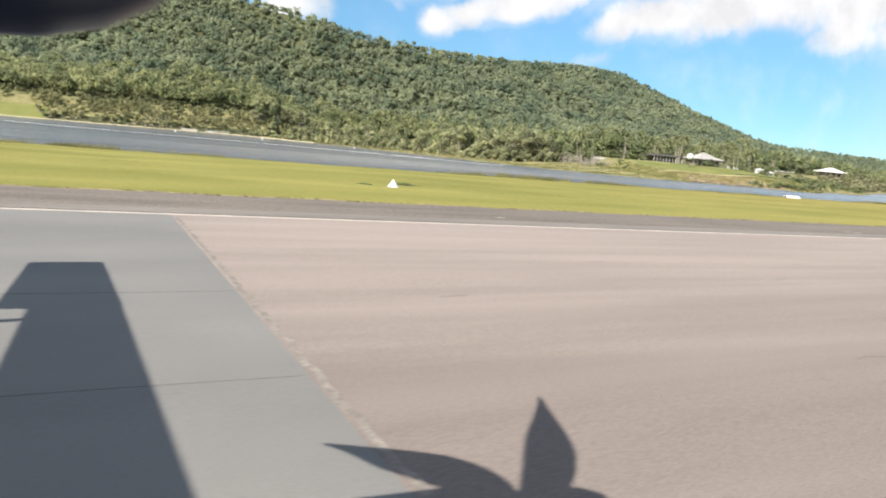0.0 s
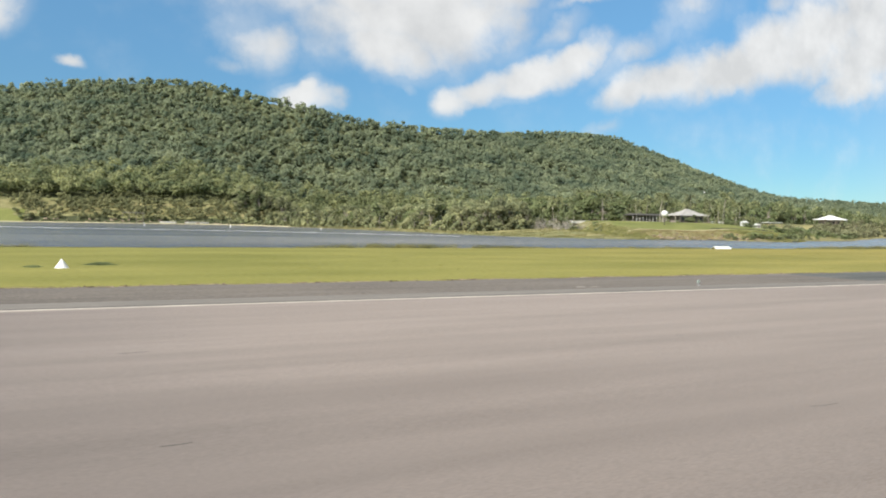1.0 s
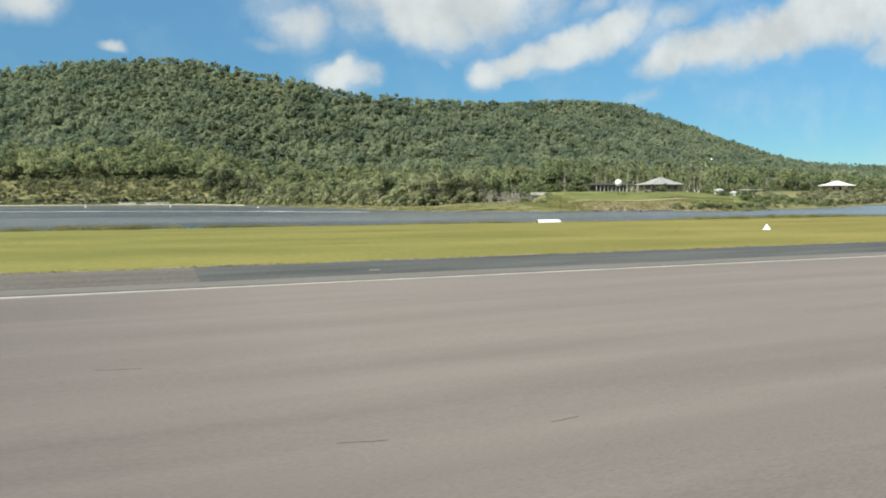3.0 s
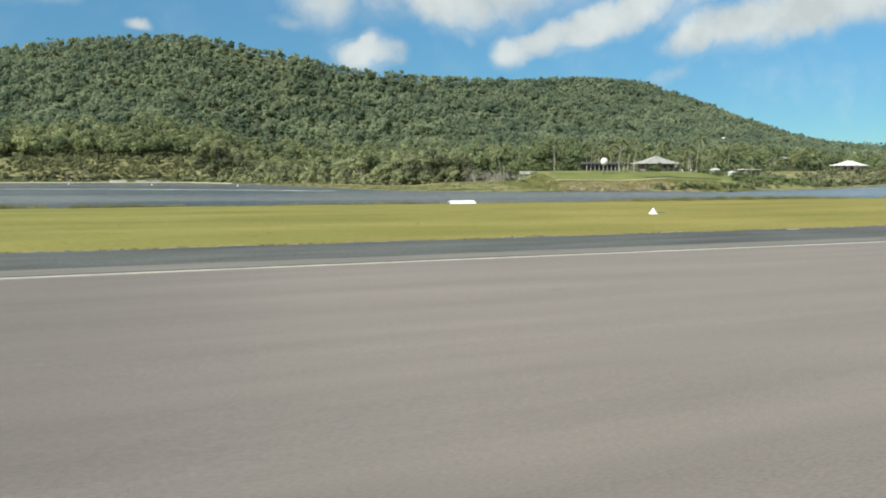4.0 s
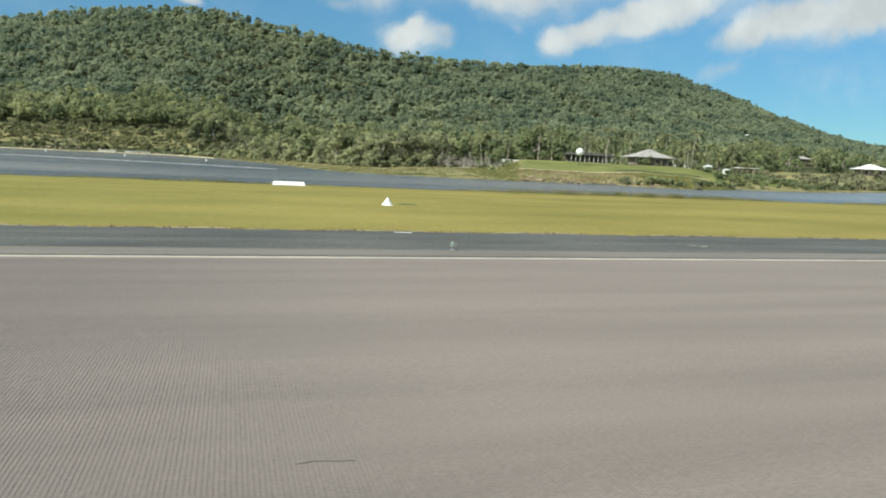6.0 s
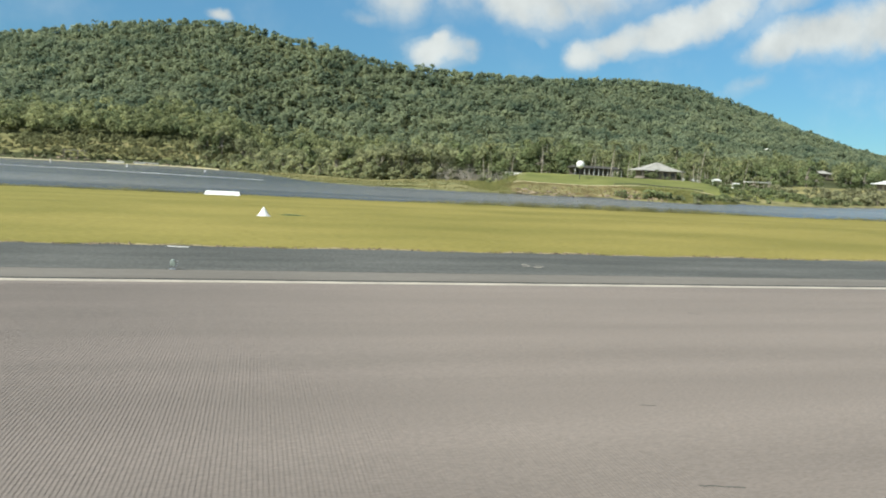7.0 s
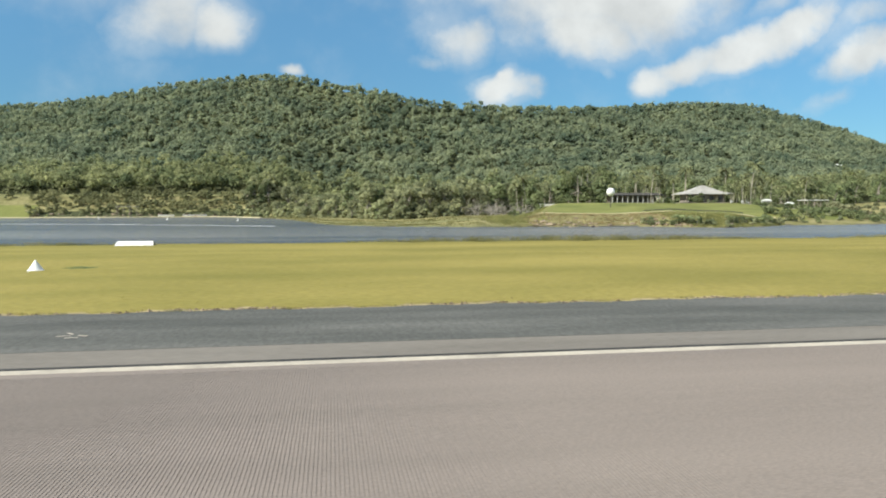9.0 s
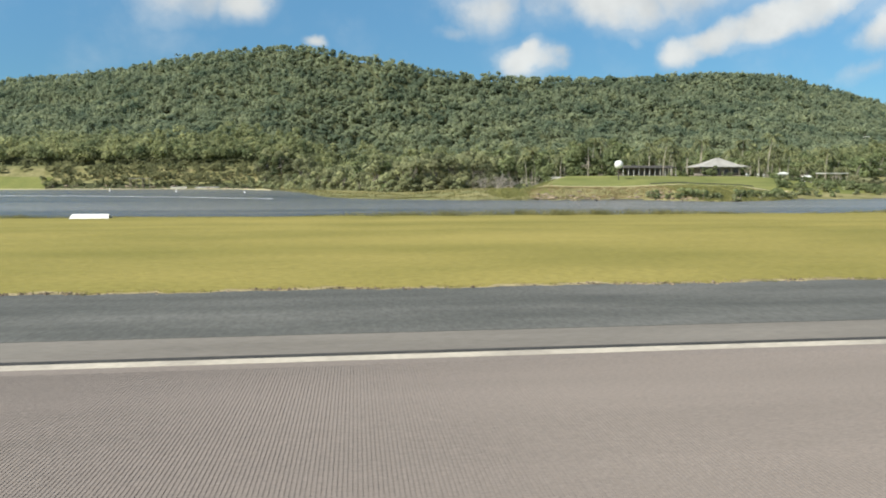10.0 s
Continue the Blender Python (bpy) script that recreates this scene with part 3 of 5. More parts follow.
def ground_sheet():
    xs = np.r_[-4500, -2500, -1500, -1000, np.arange(-700, 0, 12), np.arange(0, 100, 4), np.arange(100, 172, 0.6), np.arange(172, 300, 2.0), np.arange(300, 540, 5), np.arange(540, 1260, 14), 1350, 1600, 2200, 3000, 4500]
    ys = np.r_[-4500, -1000, -200, -40, 28.9, np.arange(29.2, 33, 0.4), np.arange(33, 74, 2), np.arange(74, 84, 0.6), np.arange(84, 124, 4), np.arange(124, 290, 2.0), np.arange(290, 690, 5), np.arange(690, 980, 20), 1000, 1400, 2200, 4500]
    gx, gy = np.meshgrid(xs, ys, indexing="ij")
    gz = land(gx, gy)
    gz[:, :5] = fall(gy[:, :5]) - 0.05
    verts = np.stack([gx, gy, gz], -1).reshape(-1, 3)
    nx, ny = len(xs), len(ys)
    i, j = np.meshgrid(np.arange(nx - 1), np.arange(ny - 1), indexing="ij")
    a = (i * ny + j).ravel()
    faces = np.stack([a, a + ny, a + ny + 1, a + 1], -1)
    cx, cy = (gx[1:, 1:] + gx[:-1, :-1]).ravel() / 2, (gy[1:, 1:] + gy[:-1, :-1]).ravel() / 2
    d = cy - shore(cx)
    rough = 2.5 * np.sin(cx * 0.9) * np.sin(cy * 0.7 + 1)
    slot = np.full(len(faces), 3)
    slot[cy < 79.5] = 0
    mid = (gz[1:, 1:] + gz[:-1, :-1]).ravel() / 2
    slot[(cy >= 79.5) & (mid < WATER + 0.02)] = 5
    slot[(cy >= 79.5) & (mid >= WATER + 0.02)] = 1
    headland = (cx - 0.41 * (cy - 5) > 97 + rough) & (cx < 256) & (cy > 115) & (cy < 240 + rough)
    slot[headland & (mid >= WATER + 0.02) & (d < 8 + rough)] = 4
    slot[headland & (d >= 8 + rough)] = 2
    slot[headland & (cx > 163) & (cx < 221) & (cy < rim(cx)) & (mid >= WATER + 0.02)] = 4
    slot[(cx - 0.41 * (cy - 5) > 82 + 2 * rough) & (cx - 0.41 * (cy - 5) <= 97 + rough) & (cx > 138) & (cy < 245) & (mid > WATER + 0.1)] = 4
    slot[(cx < 104 + rough) & (cy > 347) & (cy < 382)] = 4
    slot[(cx < 108 + rough) & (cy > 370) & (cy < 381)] = 6
    # Dark floor colour along the western shore paints the shadow under the mangroves.
    slot[(cx < 78 + rough) & (cy > 340) & (cy < 353)] = 3
    marsh_pale = (cx > 80) & (cx < 152) & (cy > 110) & (cy < 300) & (mid > WATER + 0.02)
    slot[marsh_pale & ((d < 9 + 1.5 * rough) | ((d > 26 + 2 * rough) & (d < 40 + 2 * rough)))] = 6
    slot[(cx < -16 + rough) & (cy > 346) & (cy < 362)] = 2
    slot[(cy > np.interp(cx, FOOT_X, FOOT_Y) - 22 + 2 * rough) & (d > 4) & ((cx > 104) | (cy > 382))] = 3
    me = mesh_from("ground", verts.tolist(), faces.tolist(), [M["grass"], M["marsh"], M["lawn"], M["floor"], M["bank"], M["bed"], M["rough"]], slot, True)
    return tagged(new("ground", me), "one sheet of mown strip, shore, lawn and wooded hill", "ground", kind="structure")


ground_sheet()

water = new("water", mesh_from("water", [(-4500, 77, WATER), (4500, 77, WATER), (4500, 1000, WATER), (-4500, 1000, WATER)], [(0, 1, 2, 3)], [M["water"]]))
tagged(water, "blue-grey rippled water of a sheltered inlet", "water", kind="structure")

# ---- the runway ----
JOINT, EDGE, PITCH = 2.27, 22.46, 0.045


def slab(name, x0, x1, y0, y1, mat, label, top=0.0, ragged=0.0, category="runway"):
    """A thin sheet of paving whose far side may be ragged."""
    cuts = np.unique(np.r_[np.arange(max(x0, -40), min(x1, 260), 0.35), x0, x1]) if ragged else np.array([x0, x1])
    cuts = cuts[(cuts >= x0) & (cuts <= x1)]
    far = y1 + ragged * (np.sin(cuts * 0.9) * 0.4 + np.sin(cuts * 2.7 + 1) * 0.35 + np.sin(cuts * 7.1 + 2) * 0.3) if ragged else np.full(len(cuts), y1)
    n = len(cuts)
    near = np.full(n, y0)
    rows = [np.c_[cuts, near, top + fall(near)], np.c_[cuts, far, top + fall(far)], np.c_[cuts, far, top + fall(far) - 0.06], np.c_[cuts, near, top + fall(near) - 0.06]]
    verts = np.concatenate(rows)
    faces = [(r * n + k, r * n + k + 1, ((r + 1) % 4) * n + k + 1, ((r + 1) % 4) * n + k) for r in range(4) for k in range(n - 1)]
    faces = [f[::-1] for f in faces]
    ob = new(name, mesh_from(name, verts.tolist(), faces, [mat]))
    return tagged(ob, label, category, kind="structure")


def grooved(x0, x1, y0, y1):
    """The grooved wearing course: narrow saw-cut channels across the runway."""
    starts = np.arange(x0 + 0.02, x1 - 0.05, PITCH)
    w, deep = 0.011, -0.0052
    xs = np.r_[x0, np.stack([starts, starts + 0.001, starts + w - 0.001, starts + w], -1).ravel(), x1]
    zs = np.r_[0.0, np.tile([0.0, deep, deep, 0.0], len(starts)), 0.0]
    n = len(xs)
    verts = np.concatenate([np.c_[xs, np.full(n, y0), zs + fall(y0)], np.c_[xs, np.full(n, y1), zs + fall(y1)]])
    k = np.arange(n - 1)
    faces = np.stack([k, k + 1, n + k + 1, n + k], -1)
    ob = new("runway", mesh_from("runway", verts.tolist(), faces.tolist(), [M["runway"]]))
    return tagged(ob, "brown-grey weathered asphalt runway with saw-cut grooves", "runway", kind="structure")


grooved(JOINT, 200, -3, 22.18)
slab("runway_far", 200, 4000, -3, 22.18, M["runway"], "weathered asphalt runway running on into the distance")
slab("runway_rim", JOINT, 4000, 22.18, EDGE, M["runway"], "ungrooved rim of the asphalt runway")
slab("runway_south", -4000, 4000, -25, -3, M["runway"], "weathered asphalt runway on the other side")
slab("runway_patch", -4000, JOINT, -3, EDGE, M["patch"], "smooth grey asphalt of a newer runway section")
slab("edge_line", -4000, 4000, EDGE, 22.77, M["paint"], "worn white painted runway edge line", top=0.003, category="line")
slab("edge_joint", -4000, 4000, 22.77, 22.98, M["sealant"], "dark filled joint beside the edge line", top=0.001, category="joint")
slab("shoulder_joint", -4000, 4000, 24.40, 24.45, M["sealant"], "dark joint along the shoulder", top=-0.005, category="joint")
slab("margin", -4000, 4000, 22.98, 24.40, M["margin"], "pale strip of asphalt outside the edge line", category="pavement")
slab("shoulder_west", -4000, 57, 24.45, 29.8, M["old_shoulder"], "weathered brown-grey asphalt shoulder with a ragged edge", top=-0.002, ragged=0.22, category="pavement")
slab("shoulder_east", 57, 4000, 24.45, 29.8, M["shoulder"], "dark patched asphalt shoulder with a ragged edge", top=-0.002, ragged=0.22, category="pavement")

slab("verge", -4000, 4000, 29.55, 30.15, M["verge"], "ragged strip of dead grass along the shoulder", top=-0.012, ragged=0.5, category="verge")

# ---- loose marks and markers on the strip ----


def cone_marker(x, y):
    base = float(land(x, y))
    ob = empty("cone_marker", pose(x, y, base - 0.005) @ Matrix.Scale(0.93, 4))
    bm = lathe([(0.0, 0.0), (0.37, 0.0), (0.37, 0.03), (0.34, 0.04), (0.05, 0.48), (0.02, 0.51), (0.0, 0.51)], 28)
    part("cone", bm, M["white"], ob, smooth=False)
    part("skirt", lathe([(0.0, -0.02), (0.41, -0.02), (0.41, 0.010), (0.37, 0.016), (0.0, 0.018)], 28), M["white"], ob, "flat rim of the cone")
    return tagged(ob, "white conical runway strip marker on mown grass", "cone", "strip cones")


cone_marker(17.35, 41.5)
cone_marker(102.95, 45.0)


def gable_marker(x, y, length=3.2):
    ob = empty("gable_marker", pose(x, y, float(land(x, y)) - 0.02))
    for side in (1, -1):
        bm = bmesh.new()
        h, half, t = 0.38, 0.45, 0.02
        top, low = (0, h), (half * side, 0.02)
        ring = [(-length / 2 + 0.12, *top), (length / 2 - 0.12, *top), (length / 2, *low), (-length / 2, *low)]
        a = [bm.verts.new(p) for p in ring]
        b = [bm.verts.new((p[0], p[1] + t * side, p[2] + t)) for p in ring]
        bm.faces.new(a)
        bm.faces.new(b[::-1])
        for k in range(4):
            bm.faces.new((a[k], b[k], b[(k + 1) % 4], a[(k + 1) % 4]))
        bmesh.ops.recalc_face_normals(bm, faces=bm.faces)
        part("panel", bm, M["white"], ob)
    for sx in (-1, 1):
        bm = tube([(sx * (length / 2 - 0.25), 0, -0.05), (sx * (length / 2 - 0.25), 0, 0.37)], [0.025, 0.025])
        part("stake", bm, M["alloy"], ob, "metal stake under the panels")
    return tagged(ob, "long white gable marker board on the grass verge", "marker", "gable markers")


gable_marker(99.5, 75.0)


def edge_light(x, y):
    ob = empty("runway_light", pose(x, y, float(fall(y)) - 0.002) @ Matrix.Scale(0.5, 4))
    part("base_plate", lathe([(0, 0), (0.16, 0), (0.16, 0.015), (0.13, 0.03), (0, 0.03)], 20), M["alloy"], ob, "round metal base plate")
    part("stem", tube([(0, 0, 0.02), (0, 0, 0.18)], [0.024, 0.018]), M["alloy"], ob)
    part("housing", box(0.26, 0.16, 0.26, (0, 0, 0.17), 0.03), M["lamp_glass"], ob)
    part("bracket", box(0.03, 0.05, 0.30, (0.22, 0, 0.14), 0.006), M["alloy"], ob, "thin upright metal bracket")
    part("arm", box(0.24, 0.03, 0.03, (0.11, 0, 0.15), 0.004), M["alloy"], ob)
    part("lens", lathe([(0, 0.43), (0.09, 0.43), (0.08, 0.47), (0.05, 0.50), (0, 0.51)], 18), M["lamp_glass"], ob, "clear glass lens")
    return tagged(ob, "small greenish elevated edge light on asphalt shoulder", "light", "edge lights")


edge_light(44.9, 24.6)
edge_light(100.57, 24.47)


def paint_mark(name, x, y, sx, sy, turn, label, paint="paint", z=0.001):
    bm = box(sx, sy, 0.006, (0, 0, 0), 0.002)
    ob = part(name, bm, M[paint])
    ob.matrix_basis = pose(x, y, float(fall(y)) + z - 0.003, 0, 0, turn)
    return tagged(ob, label, "marking", "shoulder marks")


paint_mark("painted_mark", 100.2, 29.5, 0.68, 0.2, -14, "short white painted bar at the shoulder's grassy edge", "fresh_paint")
for px, py in ((15.6, 25.4), (38.6, 25.2), (39.2, 25.0), (63.3, 25.9)):
    paint_mark("painted_mark", px, py, 0.38, 0.13, -20, "small worn white painted bar on dark asphalt")
for px, py, turn in ((110.75, 26.55, -50), (111.1, 26.25, -30), (110.95, 26.0, 5), (110.7, 26.25, 10)):
    paint_mark("painted_mark", px, py, 0.27, 0.05, turn, "thin worn chalky stroke on dark asphalt")


# ---- plants ----
def leaf_cloud(rng, centres, radii, count, size, flat=0.75):
    """Leaf clumps as free quads on the outer part of the given lumps (n x 3 centres, n x 3 radii)."""
    pick = rng.integers(0, len(centres), count)
    way = rng.normal(size=(count, 3))
    way /= np.linalg.norm(way, axis=1, keepdims=True)
    way[:, 2] = np.where(way[:, 2] < -0.45, -way[:, 2], way[:, 2])
    deep = rng.uniform(0.62, 1.08, (count, 1))
    at = centres[pick] + way * radii[pick] * deep
    lean = way * 1.3 + rng.normal(size=(count, 3)) * 0.42 + np.array([-0.15, -0.08, 0.4])
    lean /= np.linalg.norm(lean, axis=1, keepdims=True)
    side = np.cross(lean, rng.normal(size=(count, 3)))
    side /= np.linalg.norm(side, axis=1, keepdims=True)
    other = np.cross(lean, side)
    s = size * rng.uniform(0.6, 1.4, (count, 1))
    a, b = side * s, other * s * flat
    bend = lean * s * 0.25
    return np.stack([at - a - bend, at - b * 0.8, at + a - bend, at + b], 1)


def crown_lumps(rng, height, radius, n):
    ang = rng.uniform(0, 2 * np.pi, n)
    out = radius * rng.uniform(0.15, 0.65, n)
    z = height * np.r_[rng.uniform(0.04, 0.25, n // 3), rng.uniform(0.2, 0.84, n - n // 3)]
    c = np.c_[np.cos(ang) * out, np.sin(ang) * out, z]
    r = radius * rng.uniform(0.28, 0.52, n)
    return c, np.c_[r, r, r * rng.uniform(0.6, 0.9, n)]


def tree_meshes(seed, height, radius, count, leaf_size, lumps=7):
    rng = np.random.default_rng(seed)
    c, r = crown_lumps(rng, height, radius, lumps)
    crown = leaf_cloud(rng, c, r, count, leaf_size)
    bm = bmesh.new()
    lean = rng.normal(size=2) * 0.06 * height
    fork = Vector((lean[0] * 0.5, lean[1] * 0.5, height * 0.33))
    tube([(0, 0, -0.4), tuple(fork * 0.5), tuple(fork)], [height * 0.028, height * 0.022, height * 0.018], 7, bm)
    for k in range(len(c)):
        end = Vector(c[k])
        mid = fork.lerp(end, 0.55) + Vector(rng.normal(size=3) * 0.03 * height)
        tube([tuple(fork), tuple(mid), tuple(end)], [height * 0.014, height * 0.009, height * 0.004], 5, bm)
    return crown, bm


def make_tree(name, seed, height, radius, count, leaf_size, leaf, label, category="tree", group="shore trees", lumps=7):
    crown, bm = tree_meshes(seed, height, radius, count, leaf_size, lumps)
    ob = empty(name)
    part("trunk", bm, M["bark"], ob, "grey-brown trunk and limbs")
    c = new("crown", free_mesh("crown", crown, [leaf]))
    c.parent = ob
    return tagged(ob, label, category, group)


def make_palm(seed, height, fronds=17):
    rng = np.random.default_rng(seed)
    ob = empty("palm_tree")
    bend = rng.normal(size=2) * 0.06 * height
    pts = [(bend[0] * s * s, bend[1] * s * s, height * s - 0.3 * (s == 0)) for s in np.linspace(0, 1, 8)]
    part("trunk", tube(pts, np.linspace(0.15, 0.085, 8), 8), M["palm_bark"], ob, "slender ringed grey trunk")
    top = np.array([bend[0], bend[1], height])
    quads = []
    for k in range(fronds):
        ang = 2 * np.pi * k / fronds + rng.normal() * 0.2
        lift, length = rng.uniform(-0.6, 1.5), rng.uniform(3.4, 4.6)
        s = np.linspace(0, 1, 9)
        run = length * s * (1 - 0.18 * s)
        z = lift * length * s * 0.5 - 2.6 * s ** 2.2 * (0.7 + 0.3 * rng.random())
        spine = np.c_[np.cos(ang) * run, np.sin(ang) * run, z] + top
        across = np.array([-np.sin(ang), np.cos(ang), 0.0])
        for a in range(8):
            along = spine[a + 1] - spine[a]
            for side in (1, -1):
                for h in (0.0, 0.5):
                    root = spine[a] + along * h
                    ln = 0.62 * np.sin(np.pi * min(1, (a + h + 1.0) / 9.2)) ** 0.6
                    tip = root + across * side * ln + along * 0.9 - np.array([0, 0, 0.75 * ln + 0.12 * rng.random()])
                    quads.append([root, root + along * 0.42, tip + along * 0.12, tip])
    c = new("crown", free_mesh("crown", np.array(quads), [M["leaf_palm"]]))
    c.parent = ob
    return tagged(ob, "tall coconut palm with drooping yellow-green fronds", "palm tree", "palms behind the lawn")


def scatter(ob, places, rng, low=0.85, high=1.2):
    """Copies of a thing on the ground; the first place is taken by the thing itself."""
    for k, (x, y) in enumerate(places):
        s = rng.uniform(low, high)
        m = pose(x, y, float(land(x, y)) - 0.05, 0, 0, rng.uniform(0, 360)) @ Matrix.Scale(s, 4)
        if k == 0:
            ob.matrix_basis = m
        else:
            copy_thing(ob, m)


# Bright trees and shrubs along the far shore, in front of the hill.
rng = np.random.default_rng(5)
kinds = [
    make_tree("shore_tree", 11, 10.5, 4.4, 1062, 0.35, M["leaf_shore"], "bushy yellow-green mangrove tree on the far shore"),
    make_tree("shore_tree", 12, 12.0, 4.4, 1190, 0.34, M["leaf_shore"], "tall leafy yellow-green tree on the far shore", lumps=12),
    make_tree("shore_tree", 13, 8.0, 4.2, 935, 0.34, M["leaf_shore"], "low rounded bright green tree on the far shore", lumps=6),
    make_tree("shore_tree", 14, 9.5, 4.6, 977, 0.36, M["leaf_dark"], "dark green spreading tree on the far shore"),
]
line_x, line_y = [46, 78, 98, 114, 128, 140, 150, 160, 178], [356, 350, 312, 272, 238, 222, 220, 228, 252]
spots, young = [], []
for x in np.arange(72, 178, 2.2):
    row = young if x < 127 else spots
    row.append((x + rng.normal() * 1.6, np.interp(x, line_x, line_y) + rng.uniform(0, 6)))
    for step in (10, 27, 46):
        y = np.interp(x, line_x, line_y) + step + rng.uniform(-5, 8)
        if y < np.interp(x, FOOT_X, FOOT_Y) + 6:
            (row if step < 20 else spots).append((x + rng.normal() * 2.0 + step * 0.2, y))
dark_spots = [(x + rng.normal() * 2, 258 + rng.uniform(0, 30)) for x in np.arange(186, 300, 3.2)] + [(x + rng.normal() * 2, shore(x) + rng.uniform(62, 85)) for x in np.arange(270, 480, 6.5)] + [(rng.uniform(178, 215), rng.uniform(225, 250)) for _ in range(9)]
for _ in range(16):
    spots.append((rng.uniform(168, 192), rng.uniform(280, 298)))
picks = rng.choice(4, len(spots), p=[0.33, 0.3, 0.27, 0.1])
for k, ob in enumerate(kinds):
    scatter(ob, [s for s, p in zip(spots, picks) if p == k] + (dark_spots if k == 3 else []), rng, 0.85, 1.2)
    for x, y in young[k::4]:
        if rng.random() < 0.78:
            copy_thing(ob, pose(x, y, float(land(x, y)) - 0.05, 0, 0, rng.uniform(0, 360)) @ Matrix.Scale(rng.uniform(0.45, 0.78), 4))

shrubs = [
    make_tree("mangrove_bush", 31, 5.6, 3.6, 700, 0.40, M["leaf_dark"], "dark green mangrove bush at the water's edge", "bush", "mangroves", 7),
    make_tree("mangrove_bush", 32, 4.6, 3.8, 650, 0.40, M["leaf_grey"], "low pale olive mangrove thicket at the water's edge", "bush", "mangroves", 6),
    make_tree("mangrove_bush", 33, 5.0, 3.4, 650, 0.40, M["leaf_shore"], "olive green mangrove bush at the water's edge", "bush", "mangroves", 6),
]
spots = [(x + rng.normal() * 1.2, 347 + rng.uniform(0, 5)) for x in np.arange(-18, 84, 2.9)]
for k, ob in enumerate(shrubs):
    scatter(ob, spots[k::3], rng, 0.42, 0.85)
low = [
    make_tree("bank_bush", 34, 2.6, 2.0, 520, 0.24, M["leaf_dark"], "low dark green bush on the headland's bank", "bush", "bank bushes", 5),
    make_tree("bank_bush", 35, 2.0, 1.9, 460, 0.24, M["leaf_shore"], "low olive green bush on the headland's bank", "bush", "bank bushes", 5),
]
under = make_tree("shore_bush", 36, 3.4, 2.4, 420, 0.32, M["leaf_shore"], "pale olive undergrowth bush before the shore trees", "bush", "undergrowth", 7)
scatter(under, [(x + rng.normal() * 1.0, np.interp(x, line_x, line_y) - rng.uniform(1, 4)) for x in np.arange(72, 176, 2.1)], rng, 0.7, 1.3)
spots = [(x, shore(x) + rng.uniform(1.5, 6)) for x in rng.uniform(210, 226, 12)]
spots += [(x, shore(x) + rng.uniform(2.5, 12)) for x in rng.uniform(240, 285, 26)]
spots += [(x, max(5 + (x - rng.uniform(84, 97)) / 0.41, float(shore(x)) + 2.5)) for x in rng.uniform(160, 182, 10)]
spots += [(x, float(shore(x)) + rng.uniform(1.5, 6.5)) for x in rng.uniform(182, 213, 40)]
spots += [(229.0, 212.5), (231.5, 212.0), (234.0, 213.0), (213.0, 210.0), (218.0, 209.5)]
spots += [(x, rng.uniform(158, 168)) for x in rng.uniform(220, 246, 40)] + [(x, rng.uniform(197, 216)) for x in rng.uniform(243, 290, 46)] + [(x, float(shore(x)) + rng.uniform(3, 30)) for x in rng.uniform(228, 262, 40)] + [(x, rng.uniform(190, 196)) for x in rng.uniform(236, 256, 14)]
for k, ob in enumerate(low):
    scatter(ob, spots[k::2], rng, 0.6, 1.15)

# Grey-olive shrubs along the eastern shore, below the white-roofed house.
kinds = [
    make_tree("shore_shrub", 51, 4.6, 2.7, 1000, 0.25, M["leaf_grey"], "pale grey-olive pandanus shrub on the eastern shore", "shrub", "eastern shrubs", 8),
    make_tree("shore_shrub", 52, 3.4, 2.6, 800, 0.25, M["leaf_grey"], "low dull olive shrub on the eastern shore", "shrub", "eastern shrubs", 7),
]
spots = [(x + rng.normal() * 1.5, shore(x) + rng.uniform(4, 14)) for x in np.arange(262, 480, 3.4)]
spots += [(x + rng.normal() * 1.5, shore(x) + rng.uniform(18, 34)) for x in np.arange(262, 480, 6.0)]
for k, ob in enumerate(kinds):
    scatter(ob, spots[k::2], rng, 0.75, 1.2)

# Palms round the house.
front = make_tree("garden_tree", 71, 4.8, 2.2, 900, 0.24, M["leaf_dark"], "dark dense small tree before the house", "tree", "garden trees", 8)
scatter(front, [(228.2, 212.6), (226.4, 213.2)], rng, 0.85, 0.95)
round_tree = make_tree("garden_tree", 72, 8.5, 4.6, 1500, 0.32, M["leaf_dark"], "broad dark olive tree behind the pavilion", "tree", "garden trees", 11)
scatter(round_tree, [(205.0, 231.0), (199.0, 236.0), (246.0, 229.0), (262.0, 226.0)], rng, 0.9, 1.1)
palms = [make_palm(21, 10.0), make_palm(22, 12.5, 19), make_palm(23, 8.0)]
spots = [(rng.uniform(203, 300), rng.uniform(231, 262)) for _ in range(56)] + [(239.9, 214.5), (243.5, 213.5)] + [(213.5, 214.5), (217.0, 216.0), (220.5, 213.5), (246.5, 214.0), (249.5, 216.0), (252.5, 213.0)] + [(rng.uniform(176, 206), rng.uniform(232, 262)) for _ in range(18)]
for k, ob in enumerate(palms):
    scatter(ob, spots[k::3], rng, 0.78, 1.1)


